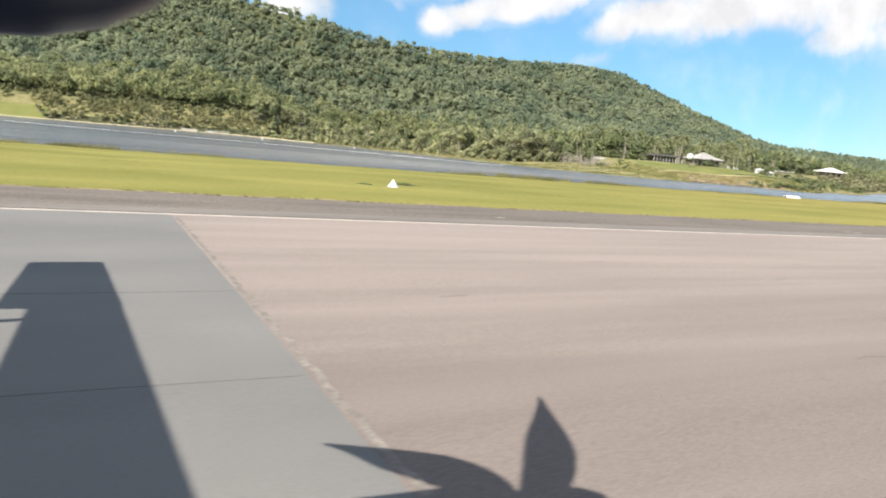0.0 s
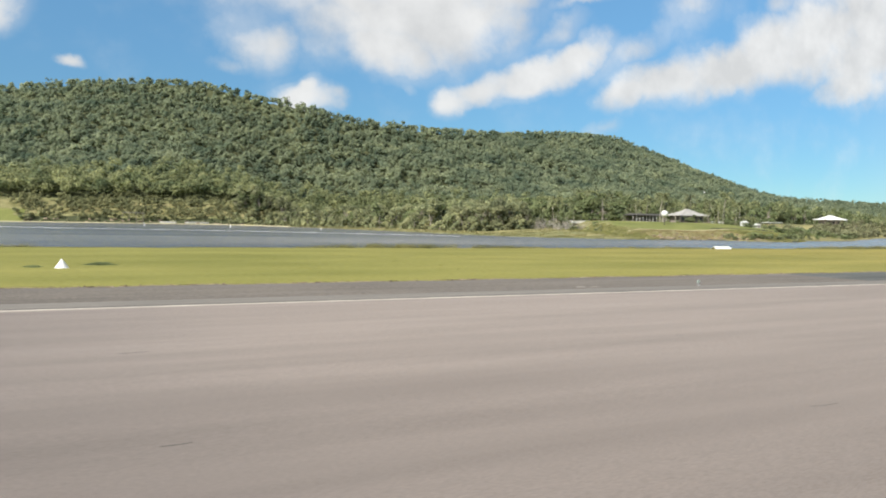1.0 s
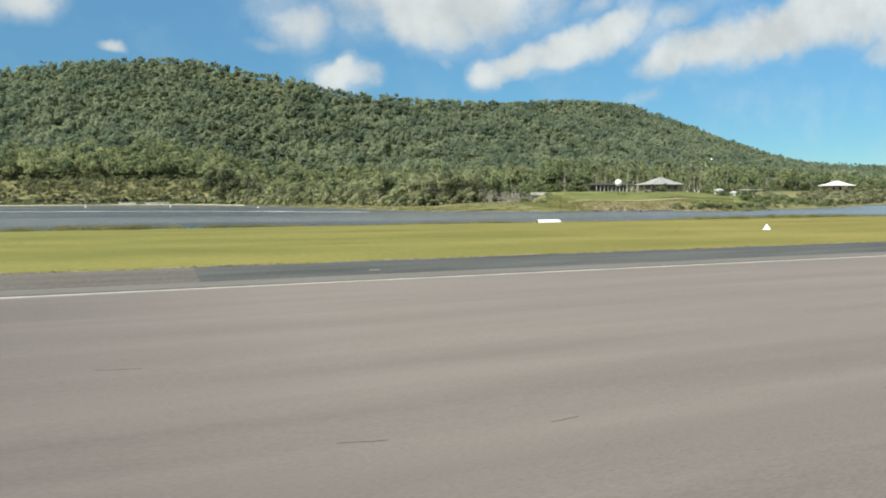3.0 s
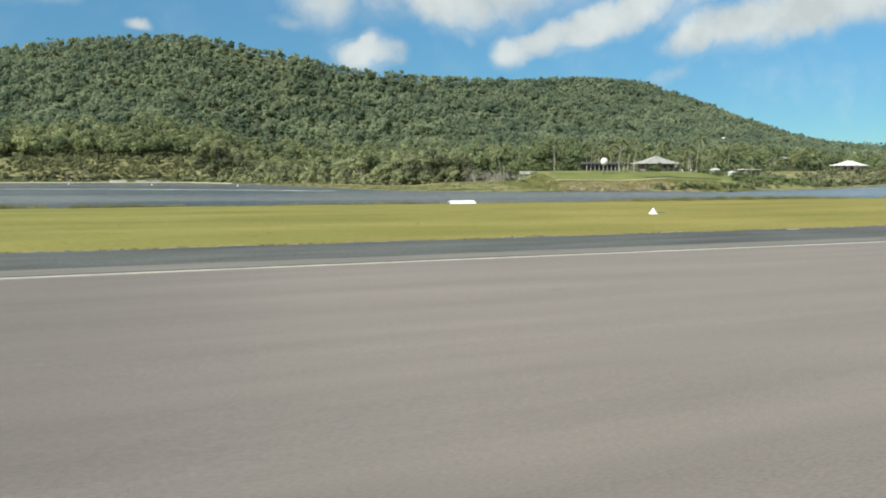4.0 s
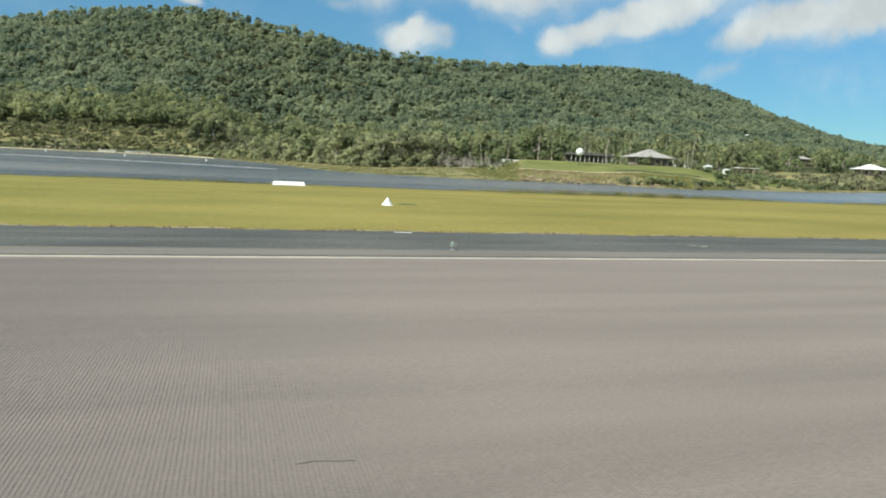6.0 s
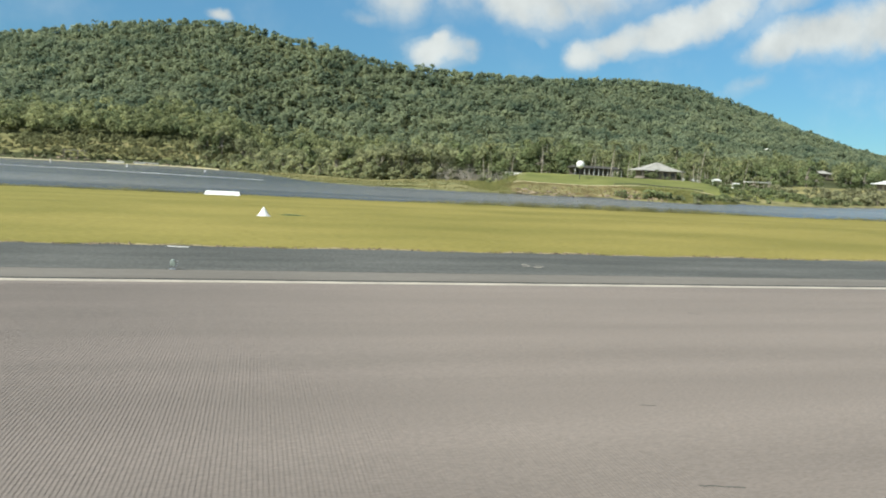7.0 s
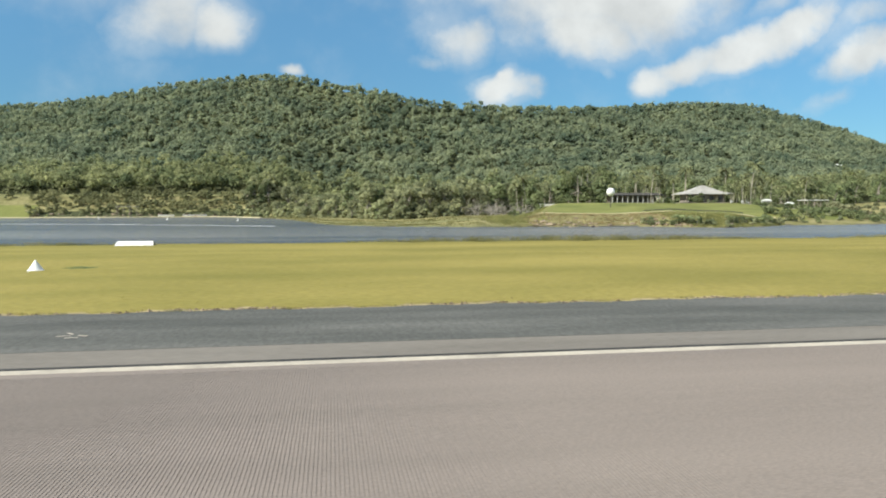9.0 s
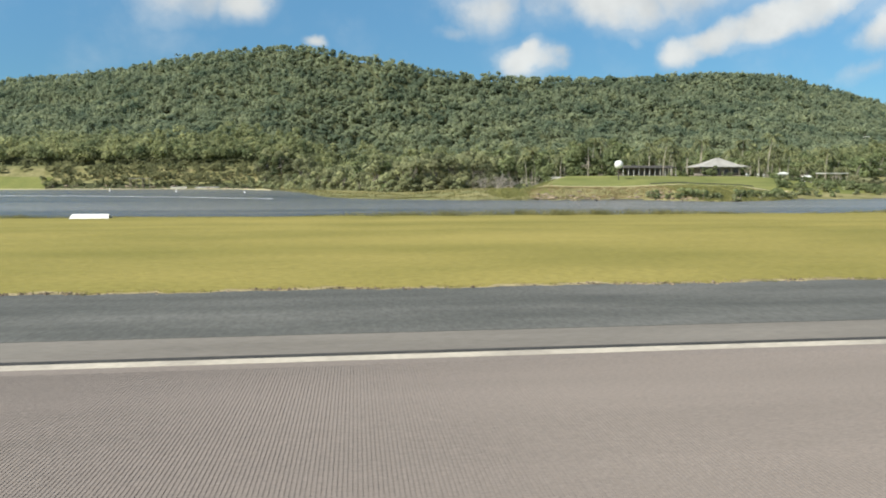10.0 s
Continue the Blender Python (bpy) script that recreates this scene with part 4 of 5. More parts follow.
def forest(rng, per_tree=95):
    """The hill's woods: one mesh of small leaf clumps, thousands of crowns."""
    xs, ys = [], []
    y = 300.0
    while y < 725:
        step = 4.15 + (y - 300) * 0.0022
        x = np.arange(-220, 1130, step)
        xs.append(x + rng.normal(size=len(x)) * step * 0.42)
        ys.append(y + rng.normal(size=len(x)) * step * 0.42)
        y += step * 0.95
    x, y = np.concatenate(xs), np.concatenate(ys)
    crest = np.interp(x, BACK_X, BACK_Y)
    keep = (y > np.interp(x, FOOT_X, FOOT_Y) + 4) & (y < crest + 8)
    keep &= ~((np.abs(x - 408 + (337 - y) * 0.9) < 10) & (y > 306) & (y < 350))
    keep &= ~((np.abs(x - 427 + (405 - y) * 0.85) < 3.5) & (y > 392) & (y < 410))
    keep &= (x > 104) | (y > 382)
    keep &= (x < 720) | (rng.random(len(x)) < 0.55)
    x, y = x[keep], y[keep]
    bush_x = rng.uniform(-20, 100, 900)
    bush_y = np.where(rng.random(900) < 0.88, rng.uniform(350, 374, 900), rng.uniform(380, 388, 900))
    bush_x[:220], bush_y[:220] = rng.uniform(-170, -14, 220), rng.uniform(361, 384, 220)
    x, y = np.r_[x, bush_x], np.r_[y, bush_y]
    n = len(x)
    tall = rng.random(n)
    h = 4.5 + 2.1 * tall + 2.2 * (tall > 0.93)
    h[-900:] *= 0.40
    low_slope = y < np.interp(x, FOOT_X, FOOT_Y) + 24 + 24 * rng.random(n) + np.interp(x, [60, 150], [38, 0]) * rng.random(n)
    low_slope[-900:] = False
    h = h * np.where(low_slope, 1.35, 1.0)
    r = h * rng.uniform(0.46, 0.68, n) * np.where(tall > 0.93, 0.60, 1.0)
    z = land(x, y)
    lumps = 5
    high = y > np.interp(x, BACK_X, BACK_Y) - 45
    low_lump = np.where(high, 0.10, 0.38)[:, None]
    top_lump = np.where(high, 0.72, 0.9)[:, None]
    ang, out = rng.uniform(0, 2 * np.pi, (n, lumps)), rng.uniform(0.1, 0.75, (n, lumps)) * r[:, None]
    c = np.stack([x[:, None] + np.cos(ang) * out, y[:, None] + np.sin(ang) * out, z[:, None] + h[:, None] * (low_lump + (top_lump - low_lump) * rng.uniform(0, 1, (n, lumps)))], -1).reshape(-1, 3)
    rr = np.repeat(r, lumps) * rng.uniform(0.34, 0.58, n * lumps)
    radii = np.c_[rr, rr, rr * rng.uniform(0.8, 1.5, n * lumps)]
    each = per_tree // lumps
    far_tree = np.repeat(y > 430, lumps * each)
    m = len(c) * each
    centres, radii = np.repeat(c, each, 0).astype(np.float32), np.repeat(radii, each, 0).astype(np.float32)
    way = rng.normal(size=(m, 3)).astype(np.float32)
    way /= np.linalg.norm(way, axis=1, keepdims=True)
    way[:, 2] = np.where(way[:, 2] < -0.25, -way[:, 2], way[:, 2])
    at = centres + way * radii * rng.uniform(0.6, 1.12, (m, 1)).astype(np.float32)
    lean = way * 1.2 + rng.normal(size=(m, 3)).astype(np.float32) * 0.38 + np.array([-0.15, -0.15, 0.4], np.float32)
    lean /= np.linalg.norm(lean, axis=1, keepdims=True)
    side = np.cross(lean, rng.normal(size=(m, 3)).astype(np.float32))
    side /= np.linalg.norm(side, axis=1, keepdims=True)
    other = np.cross(lean, side)
    s = np.where(far_tree[:, None], 1.0, 0.85) * np.clip(radii[:, :1] * 0.43, 0.32, 0.78) * rng.uniform(0.6, 1.4, (m, 1)).astype(np.float32)
    corners = np.stack([at - side * s - other * s * 0.6, at + side * s - other * s * 0.6, at + other * s], 1)
    at_foot = np.repeat(low_slope, lumps * each)
    terrace = np.repeat(np.arange(n) >= n - 900, lumps * each)
    scrub = new("terrace_scrub", free_mesh("terrace_scrub", corners[terrace], [M["leaf_terrace"]]))
    tagged(scrub, "low brown-olive scrub on the terrace above the shore", "scrub", kind="stuff")
    foot_wood = new("foothill_wood", free_mesh("foothill_wood", corners[at_foot], [M["leaf_low"]]))
    tagged(foot_wood, "taller yellow-green woods at the foot of the hill", "forest", kind="stuff")
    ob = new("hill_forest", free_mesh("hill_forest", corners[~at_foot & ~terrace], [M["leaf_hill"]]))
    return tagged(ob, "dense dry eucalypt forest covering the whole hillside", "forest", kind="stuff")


forest(np.random.default_rng(8))


# ---- buildings on the headland ----
def hip_roof(w, d, ridge, rise, thick=0.18):
    """A hipped roof that steepens towards its short ridge, its eaves at z 0, centred."""
    bm = bmesh.new()
    for z, up in ((0.0, True), (-thick, False)):
        e = [bm.verts.new((sx * w / 2, sy * d / 2, z)) for sx, sy in ((-1, -1), (1, -1), (1, 1), (-1, 1))]
        m = [bm.verts.new((sx * (0.52 * w / 2 + 0.48 * ridge / 2), sy * 0.5 * d / 2, z + rise * 0.38)) for sx, sy in ((-1, -1), (1, -1), (1, 1), (-1, 1))]
        r = [bm.verts.new((s * ridge / 2, 0, z + rise)) for s in (-1, 1)]
        for k in range(4):
            bm.faces.new((e[k], e[(k + 1) % 4], m[(k + 1) % 4], m[k]))
        outer_low, e = e, m
        fs = [(e[0], e[1], r[1], r[0]), (e[1], e[2], r[1]), (e[2], e[3], r[0], r[1]), (e[3], e[0], r[0])]
        for f in fs:
            bm.faces.new(f)
        e = outer_low
        if up:
            outer = e
        else:
            for k in range(4):
                bm.faces.new((outer[k], e[k], e[(k + 1) % 4], outer[(k + 1) % 4]))
    bmesh.ops.recalc_face_normals(bm, faces=bm.faces)
    return bm


def house(name, x, y, turn, w, d, wall_h, rise, ridge, roof, label, posts=6, eave=1.6):
    base = float(land(x, y)) - 0.15
    ob = empty(name, pose(x, y, base, 0, 0, turn))
    part("plinth", box(w + 0.4, d + 0.4, 0.35, bevel=0.03), M["timber"], ob, "low weathered plinth")
    iw, idp = w - 2 * eave, d - 2 * eave
    part("wall", box(iw, idp, wall_h - 0.3, (0, 0, 0.35)), M["wall"], ob)
    part("roof", hip_roof(w + 0.8, d + 0.8, ridge, rise), roof, ob).matrix_basis = pose(0, 0, wall_h + 0.15)
    cap = tube([(-ridge / 2, 0, wall_h + rise + 0.16), (ridge / 2, 0, wall_h + rise + 0.16)], [0.12, 0.12], 6)
    part("ridge_cap", cap, roof, ob)
    for k in range(posts):
        px = -w / 2 + 0.25 + (w - 0.5) * k / (posts - 1)
        for sy in (-1, 1):
            part("post", box(0.16, 0.16, wall_h - 0.25, (px, sy * (d / 2 - 0.2), 0.33), 0.015), M["timber"], ob)
    n = max(2, int(iw // 3))
    for k in range(n):
        wx = -iw / 2 + iw * (k + 0.5) / n
        frame_ob = part("window", box(1.7, 0.10, 1.5, (wx, -idp / 2 - 0.02, 1.05), 0.02), M["timber"], ob)
        part("pane", box(1.5, 0.06, 1.3, (wx, -idp / 2 - 0.06, 1.15)), M["glass"], frame_ob, "dark reflecting pane")
    return tagged(ob, label, "house")


house("house", 234.3, 221.5, 0, 15.6, 8.8, 2.9, 2.7, 1.6, M["roof_grey"], "low house with a wide grey hipped roof and deep verandah", 7)
house("white_roofed_house", 384.0, 267.0, -18, 13.5, 9.5, 3.2, 2.2, 3.0, M["roof_white"], "house with a bright white hipped roof among shrubs", 5)
house("hillside_house", 408.0, 337.0, -15, 11.0, 8.0, 2.9, 1.6, 4.0, M["roof_grey"], "small grey-roofed house on the wooded slope", 4)

house("hill_cottage", 427.0, 405.0, -15, 3.8, 3.4, 2.4, 0.9, 1.4, M["roof_white"], "small white-roofed cottage high on the wooded slope", 3, 0.8)


def garden_shed(x, y, w, d, h, turn):
    ob = empty("garden_shed", pose(x, y, float(land(x, y)) - 0.1, 0, 0, turn))
    part("wall", box(w, d, h, bevel=0.02), M["shed"], ob)
    part("roof", hip_roof(w + 0.3, d + 0.3, w * 0.6, 0.45, 0.08), M["shed"], ob).matrix_basis = pose(0, 0, h + 0.08)
    door = part("door", box(0.8, 0.06, 1.5, (0.2, -d / 2 - 0.02, 0.05), 0.01), M["wall"], ob, "dull brown door")
    part("handle", box(0.04, 0.06, 0.12, (0.5, -d / 2 - 0.07, 0.95), 0.008), M["alloy"], door)
    return tagged(ob, "small pale garden shed among dark shrubs", "shed", "garden sheds")


garden_shed(242.0, 199.0, 2.3, 2.0, 1.7, -15)
garden_shed(250.5, 200.5, 2.0, 1.9, 1.6, -10)


def pavilion(x, y, w, d, h):
    base = float(land(x, y)) - 0.1
    ob = empty("pavilion", pose(x, y, base))
    part("roof", hip_roof(w + 0.6, d + 0.6, w - 1.0, 0.7, 0.14), M["roof_dark"], ob, "dark low-pitched roof").matrix_basis = pose(0, 0, h)
    part("deck", box(w, d, 0.25, bevel=0.02), M["timber"], ob)
    for k in range(11):
        px = -w / 2 + 0.2 + (w - 0.4) * k / 10
        for sy in (-1, 1):
            part("post", box(0.15, 0.15, h - 0.2, (px, sy * (d / 2 - 0.15), 0.2), 0.015), M["render"], ob)
    part("back_wall", box(w - 0.6, 0.15, h - 0.4, (0, d / 2 - 0.5, 0.25)), M["wall"], ob)
    return tagged(ob, "long open pavilion with a dark roof and timber posts", "pavilion")


pavilion(210.0, 219.0, 17.0, 6.0, 2.6)


def dome(x, y, top_z, r):
    base = float(land(x, y))
    ob = empty("radar_dome", pose(x, y, base - 0.2))
    h = top_z - base + 0.2
    part("mast", tube([(0, 0, 0), (0, 0, h - 0.9 * r)], [0.11, 0.08], 12), M["roof_dark"], ob, "slender dark mast")
    prof = [(r * math.sin(a), h - r * math.cos(a)) for a in np.linspace(0.28, math.pi, 15)]
    prof[-1] = (0.0, h + r)
    part("ball", lathe([(0, prof[0][1])] + prof, 28), M["white"], ob, "round white shell", smooth=True)
    part("collar", lathe([(0, h - r * 0.98), (0.34, h - r * 0.98), (0.34, h - r * 0.86), (0, h - r * 0.86)], 16), M["alloy"], ob)
    return tagged(ob, "white ball-shaped radar dome on a mast", "dome")


dome(187.8, 183.7, 6.5, 1.08)

for wx, wy, ww, wh in ((187.2, 230.0, 8.6, 0.9),):
    ob = empty("garden_wall", pose(wx, wy, float(land(wx, wy)) - 0.1, 0, 0, -8))
    part("wall", box(ww, 0.35, wh, bevel=0.03), M["render"], ob)
    part("coping", box(ww + 0.12, 0.47, 0.1, (0, 0, wh), 0.02), M["render"], ob)
    tagged(ob, "short pale rendered garden wall beside the lawn", "wall", "garden walls")



def garden_chair(x, y, turn):
    """A white garden chair with a slatted back."""
    ob = empty("garden_chair", pose(x, y, float(land(x, y)) - 0.01, 0, 0, turn))
    part("seat", box(0.56, 0.54, 0.05, (0, 0, 0.42), 0.015), M["white"], ob)
    for k in range(5):
        part("back_slat", box(0.075, 0.03, 0.48, (-0.22 + 0.11 * k, 0.25, 0.46), 0.008), M["white"], ob)
    part("back_rail", box(0.56, 0.04, 0.06, (0, 0.25, 0.92), 0.012), M["white"], ob)
    for sx in (-1, 1):
        part("armrest", box(0.06, 0.50, 0.03, (sx * 0.29, 0, 0.64), 0.01), M["white"], ob)
        for sy in (-1, 1):
            part("leg", box(0.05, 0.05, 0.64 if sy < 0 else 0.44, (sx * 0.29, sy * 0.23, 0), 0.008), M["white"], ob)
    return tagged(ob, "white slatted garden chair on the lawn before the house", "chair", "garden chairs")


for x, y, turn in ((238.9, 212.0, 12), (242.2, 211.6, -20), (244.4, 212.2, 35)):
    garden_chair(x, y, turn)

# A trodden path round the lawn's rim.
xs = np.linspace(162, 219, 60)
cy = rim(xs)
near, far = cy - 0.4, cy + 0.4
verts = np.concatenate([np.c_[xs, near, land(xs, near) + 0.16], np.c_[xs, far, land(xs, far) + 0.16], np.c_[xs, near, land(xs, near) - 0.1], np.c_[xs, far, land(xs, far) - 0.1]])
faces = [f for k in range(59) for f in ((k, k + 1, 60 + k + 1, 60 + k), (120 + k, 120 + k + 1, k + 1, k), (60 + k, 60 + k + 1, 180 + k + 1, 180 + k))]
tagged(new("path", mesh_from("path", verts.tolist(), faces, [M["track"]])), "pale trodden path round the lawn's rim", "path", kind="structure")

# A pale bare ledge half way up the western terrace.
xs = np.linspace(-20, 96, 60)
cy = 353.4 + 0.5 * np.sin(xs * 0.21) + 0.3 * np.sin(xs * 0.53)
near, far = cy - 0.9 - 0.3 * np.sin(xs * 0.9), cy + 0.9
verts = np.concatenate([np.c_[xs, near, land(xs, near) + 0.25], np.c_[xs, far, land(xs, far) + 0.16], np.c_[xs, near, land(xs, near) - 0.2], np.c_[xs, far, land(xs, far) - 0.2]])
tagged(new("ledge", mesh_from("ledge", verts.tolist(), faces, [M["rough"]])), "bare sandy ledge along the scrubby terrace", "path", kind="structure")

# A narrow pale beach at the western waterline.
xs = np.linspace(-120, 88, 60)
near, far = shore(xs) - 1.6, shore(xs) + 1.0 + 0.5 * np.sin(xs * 0.31)
verts = np.concatenate([np.c_[xs, near, np.full(60, WATER + 0.03)], np.c_[xs, far, np.full(60, WATER + 0.30)], np.c_[xs, near, np.full(60, WATER - 0.4)], np.c_[xs, far, np.full(60, WATER - 0.4)]])
tagged(new("beach", mesh_from("beach", verts.tolist(), faces, [M["track"]])), "narrow pale sandy beach along the western shore", "beach", kind="structure")

# A low rail along the eastern half of the lawn's rim.
fence = empty("low_fence", pose(187.0, 0, 0))
rail_pts = [(x - 187.0, float(rim(x)) - 0.9, float(land(x, rim(x) - 0.9)) + 0.62) for x in np.linspace(187, 209, 12)]
part("rail", tube(rail_pts, [0.11] * 12, 6), M["roof_dark"], fence, "dark weathered top rail")
for px, py, pz in rail_pts:
    part("post", box(0.12, 0.12, 0.75, (px, py, pz - 0.72), 0.01), M["timber"], fence)
tagged(fence, "low dark timber rail fence along the lawn's rim", "fence")


def shelter(name, x, y, w, d, top, roof, label, category):
    """A flat thin roof on slender posts."""
    base = max(float(land(x, y)), WATER - 0.4)
    ob = empty(name, pose(x, y, base - 0.3))
    h = top - base + 0.3
    part("roof", box(w, d, 0.16, (0, 0, h - 0.16), 0.03), roof, ob)
    for k in range(4):
        for sy in (-1, 1):
            part("post", box(0.16, 0.16, h - 0.14, (-w / 2 + 0.3 + (w - 0.6) * k / 3, sy * (d / 2 - 0.25), 0), 0.015), M["timber"], ob)
    return tagged(ob, label, category)


shelter("carport", 257.0, 199.0, 7.0, 4.5, 4.6, M["roof_white"], "pale flat-roofed carport half hidden by shrubs", "carport")
shelter("boat_shelter", 27.0, 341.0, 9.0, 3.0, 3.5, M["roof_grey"], "small flat-roofed boat shelter on the far shore", "shelter")
for wx, ww in ((42.0, 7.0), (54.5, 10.5)):
    ob = empty("sea_wall", pose(wx, 347.6, WATER - 0.3))
    part("wall", box(ww, 0.5, 1.3, bevel=0.05), M["render"], ob)
    part("coping", box(ww + 0.2, 0.7, 0.15, (0, 0, 1.3), 0.03), M["render"], ob)
    tagged(ob, "low pale concrete sea wall below the mangroves", "wall", "sea walls")

# ---- the water's marks ----


def buoy(x, y, h):
    ob = empty("marker_buoy", pose(x, y, WATER - 0.2) @ Matrix.Scale(0.62, 4))
    part("float", lathe([(0, 0), (0.45, 0), (0.55, 0.12), (0.55, 0.45), (0.42, 0.58), (0, 0.6)], 18), M["white"], ob, smooth=False)
    part("mast", lathe([(0, 0.58), (0.20, 0.58), (0.13, h - 0.15), (0, h - 0.1)], 12), M["white"], ob)
    part("top_mark", lathe([(0, h - 0.15), (0.24, h - 0.1), (0.24, h + 0.15), (0, h + 0.2)], 12), M["white"], ob)
    return tagged(ob, "small white marker buoy afloat on the inlet", "buoy", "buoys")


for bx, by, bh in ((30.0, 292, 2.0), (59.0, 272, 1.4), (86.5, 246, 1.1)):
    buoy(bx, by, bh)

boom_pts = [(-60, 246), (-22, 231), (8, 216), (50, 203), (64, 196), (78, 188), (92, 178), (104, 170)]
boom = part("floating_boom", tube([(x, y, WATER + 0.05) for x, y in boom_pts], [0.026] * 8, 8), M["white"])
tagged(boom, "long pale floating boom across the water", "boom")

# ---- the aircraft that stands at the start of the strip ----
HUB = Vector((-0.56, 2.60, 3.20))


def wing_section(chord, thick, n=14):
    """An aerofoil from the trailing edge over the top and back, x ahead."""
    s = (1 - np.cos(np.linspace(0, np.pi, n))) / 2
    t = thick * chord * (2.969 * np.sqrt(s) - 1.26 * s - 3.516 * s ** 2 + 2.843 * s ** 3 - 1.036 * s ** 4)
    upper = [(-chord * a, b) for a, b in zip(s[::-1], t[::-1])]
    lower = [(-chord * a, -b * 0.7) for a, b in zip(s[1:-1], t[1:-1])]
    return upper + lower


def loft(rows, bm=None):
    """A closed skin over like rings of points."""
    bm = bm or bmesh.new()
    rings = [[bm.verts.new(p) for p in row] for row in rows]
    n = len(rings[0])
    for a, b in zip(rings, rings[1:]):
        for i in range(n):
            bm.faces.new((a[i], a[(i + 1) % n], b[(i + 1) % n], b[i]))
    bm.faces.new(rings[0][::-1])
    bm.faces.new(rings[-1])
    bmesh.ops.recalc_face_normals(bm, faces=bm.faces)
    return bm


def aircraft():
    ob = empty("aircraft", pose(0, 0, 0))
    wz = 4.05
    sx, sy = 1.05 * wz, 0.44 * wz
    rows = []
    for y, lead, trail in ((0.5, 0.85, -1.03), (4.9, 0.66, -0.96), (10.85, 0.38, -0.78), (10.9, 0.38, -1.18), (14.4, 0.18, -1.00)):
        chord = lead - trail
        rows.append([(lead - sx + a, y - sy, wz + b) for a, b in wing_section(chord, 0.13 if y < 12 else 0.11)])
    part("wing", loft(rows), M["wing_grey"], ob, "pale grey high wing", smooth=False)
    rows = []
    for y in (0.7, 10.75):
        rows.append([(-1.22 - sx + 0.35 - 0.02 * y + a, y - sy, wz - 0.32 + b - 0.2 * a * -1) for a, b in wing_section(0.95, 0.12)])
    flap = part("flap", loft(rows), M["wing_grey"], ob, "lowered trailing-edge flap")
    for y in (1.9, 5.8, 10.35):
        bm = loft([[(-0.6 - sx, y - sy - 0.05 + s, wz - 0.05), (-1.6 - sx, y - sy - 0.05 + s, wz - 0.45), (-1.6 - sx, y - sy - 0.05 + s, wz - 0.55), (-0.6 - sx, y - sy - 0.05 + s, wz - 0.25)] for s in (0.0, 0.1)])
        part("hinge", bm, M["wing_grey"], flap, "flap hinge bracket")
    along = Matrix.Translation(HUB) @ Matrix.Rotation(radians(90), 4, "Y") @ Matrix.Translation((0, 0, 0.07)) @ Matrix.Scale(0.92, 4)
    cowl = [(0.0, -5.6), (0.16, -5.5), (0.42, -4.6), (0.60, -3.2), (0.66, -1.8), (0.60, -0.7), (0.46, -0.16), (0.40, -0.14), (0.0, -0.14)]
    part("nacelle", lathe(cowl, 28, m=along), M["navy"], ob, "dark navy engine nacelle", smooth=True)
    nose = [(0.0, -0.13), (0.37, -0.13), (0.38, 0.16), (0.36, 0.38), (0.305, 0.58), (0.21, 0.74), (0.10, 0.84), (0.0, 0.88)]
    part("spinner", lathe(nose, 32, m=along), M["navy"], ob, "glossy dark pointed spinner", smooth=True)
    for k in range(5):
        ang = radians(12 + 72 * k)
        rows = []
        for s in np.linspace(0, 1, 10):
            r = 0.28 + 1.52 * s
            chord = 0.36 * (0.55 + 0.75 * math.sin(math.pi * min(1, 0.12 + 0.8 * s))) * (1 - 0.88 * (max(0, s - 0.55) / 0.45) ** 1.3)
            sweep = -1.30 * s ** 1.5
            twist = radians(62 - 38 * s)
            ring = []
            for a, b in wing_section(chord, 0.10, 7):
                u, v = a + chord / 2, b
                t = sweep + u * math.cos(twist) - v * math.sin(twist)
                ring.append(Vector((u * math.sin(twist) + v * math.cos(twist), r * math.cos(ang) - t * math.sin(ang), r * math.sin(ang) + t * math.cos(ang))) + HUB)
            rows.append(ring)
        part("propeller_blade", loft(rows), M["navy"], ob, "dark curved propeller blade", smooth=True)
    gx, gy = HUB.x - 3.4, HUB.y
    leg = part("landing_gear", tube([(gx, gy, 3.0), (gx + 0.05, gy, 1.4), (gx + 0.1, gy, 0.43)], [0.13, 0.11, 0.08], 12), M["alloy"], ob, "bare metal landing gear leg")
    part("axle", tube([(gx + 0.1, gy - 0.42, 0.43), (gx + 0.1, gy + 0.42, 0.43)], [0.06, 0.06], 10), M["alloy"], leg)
    for s in (-1, 1):
        turn = Matrix.Translation((gx + 0.1, gy + s * 0.3, 0.435)) @ Matrix.Rotation(radians(90), 4, "X")
        tyre = [(0.24, -0.11), (0.38, -0.13), (0.445, -0.08), (0.455, 0), (0.445, 0.08), (0.38, 0.13), (0.24, 0.11), (0.24, -0.11)]
        part("tyre", lathe(tyre, 28, m=turn), M["rubber"], leg, smooth=True)
        part("rim", lathe([(0, -0.07), (0.24, -0.09), (0.24, 0.09), (0, 0.07)], 20, m=turn), M["alloy"], leg)
    return tagged(ob, "parked propeller aircraft's grey wing, navy engine and gear on the runway", "aircraft")


aircraft()

# ---- rocks, reeds and dead wood ----


def rock_mesh(seed):
    r = np.random.default_rng(seed)
    bm = bmesh.new()
    bmesh.ops.create_icosphere(bm, subdivisions=2, radius=0.5)
    shift = Vector(r.uniform(0, 50, 3))
    for v in bm.verts:
        k = 1 + 0.45 * noise.noise(v.co * 2.2 + shift) + 0.2 * noise.noise(v.co * 5 + shift)
        v.co = Vector((v.co.x * k * 1.3, v.co.y * k, v.co.z * k * 0.5))
    return bm


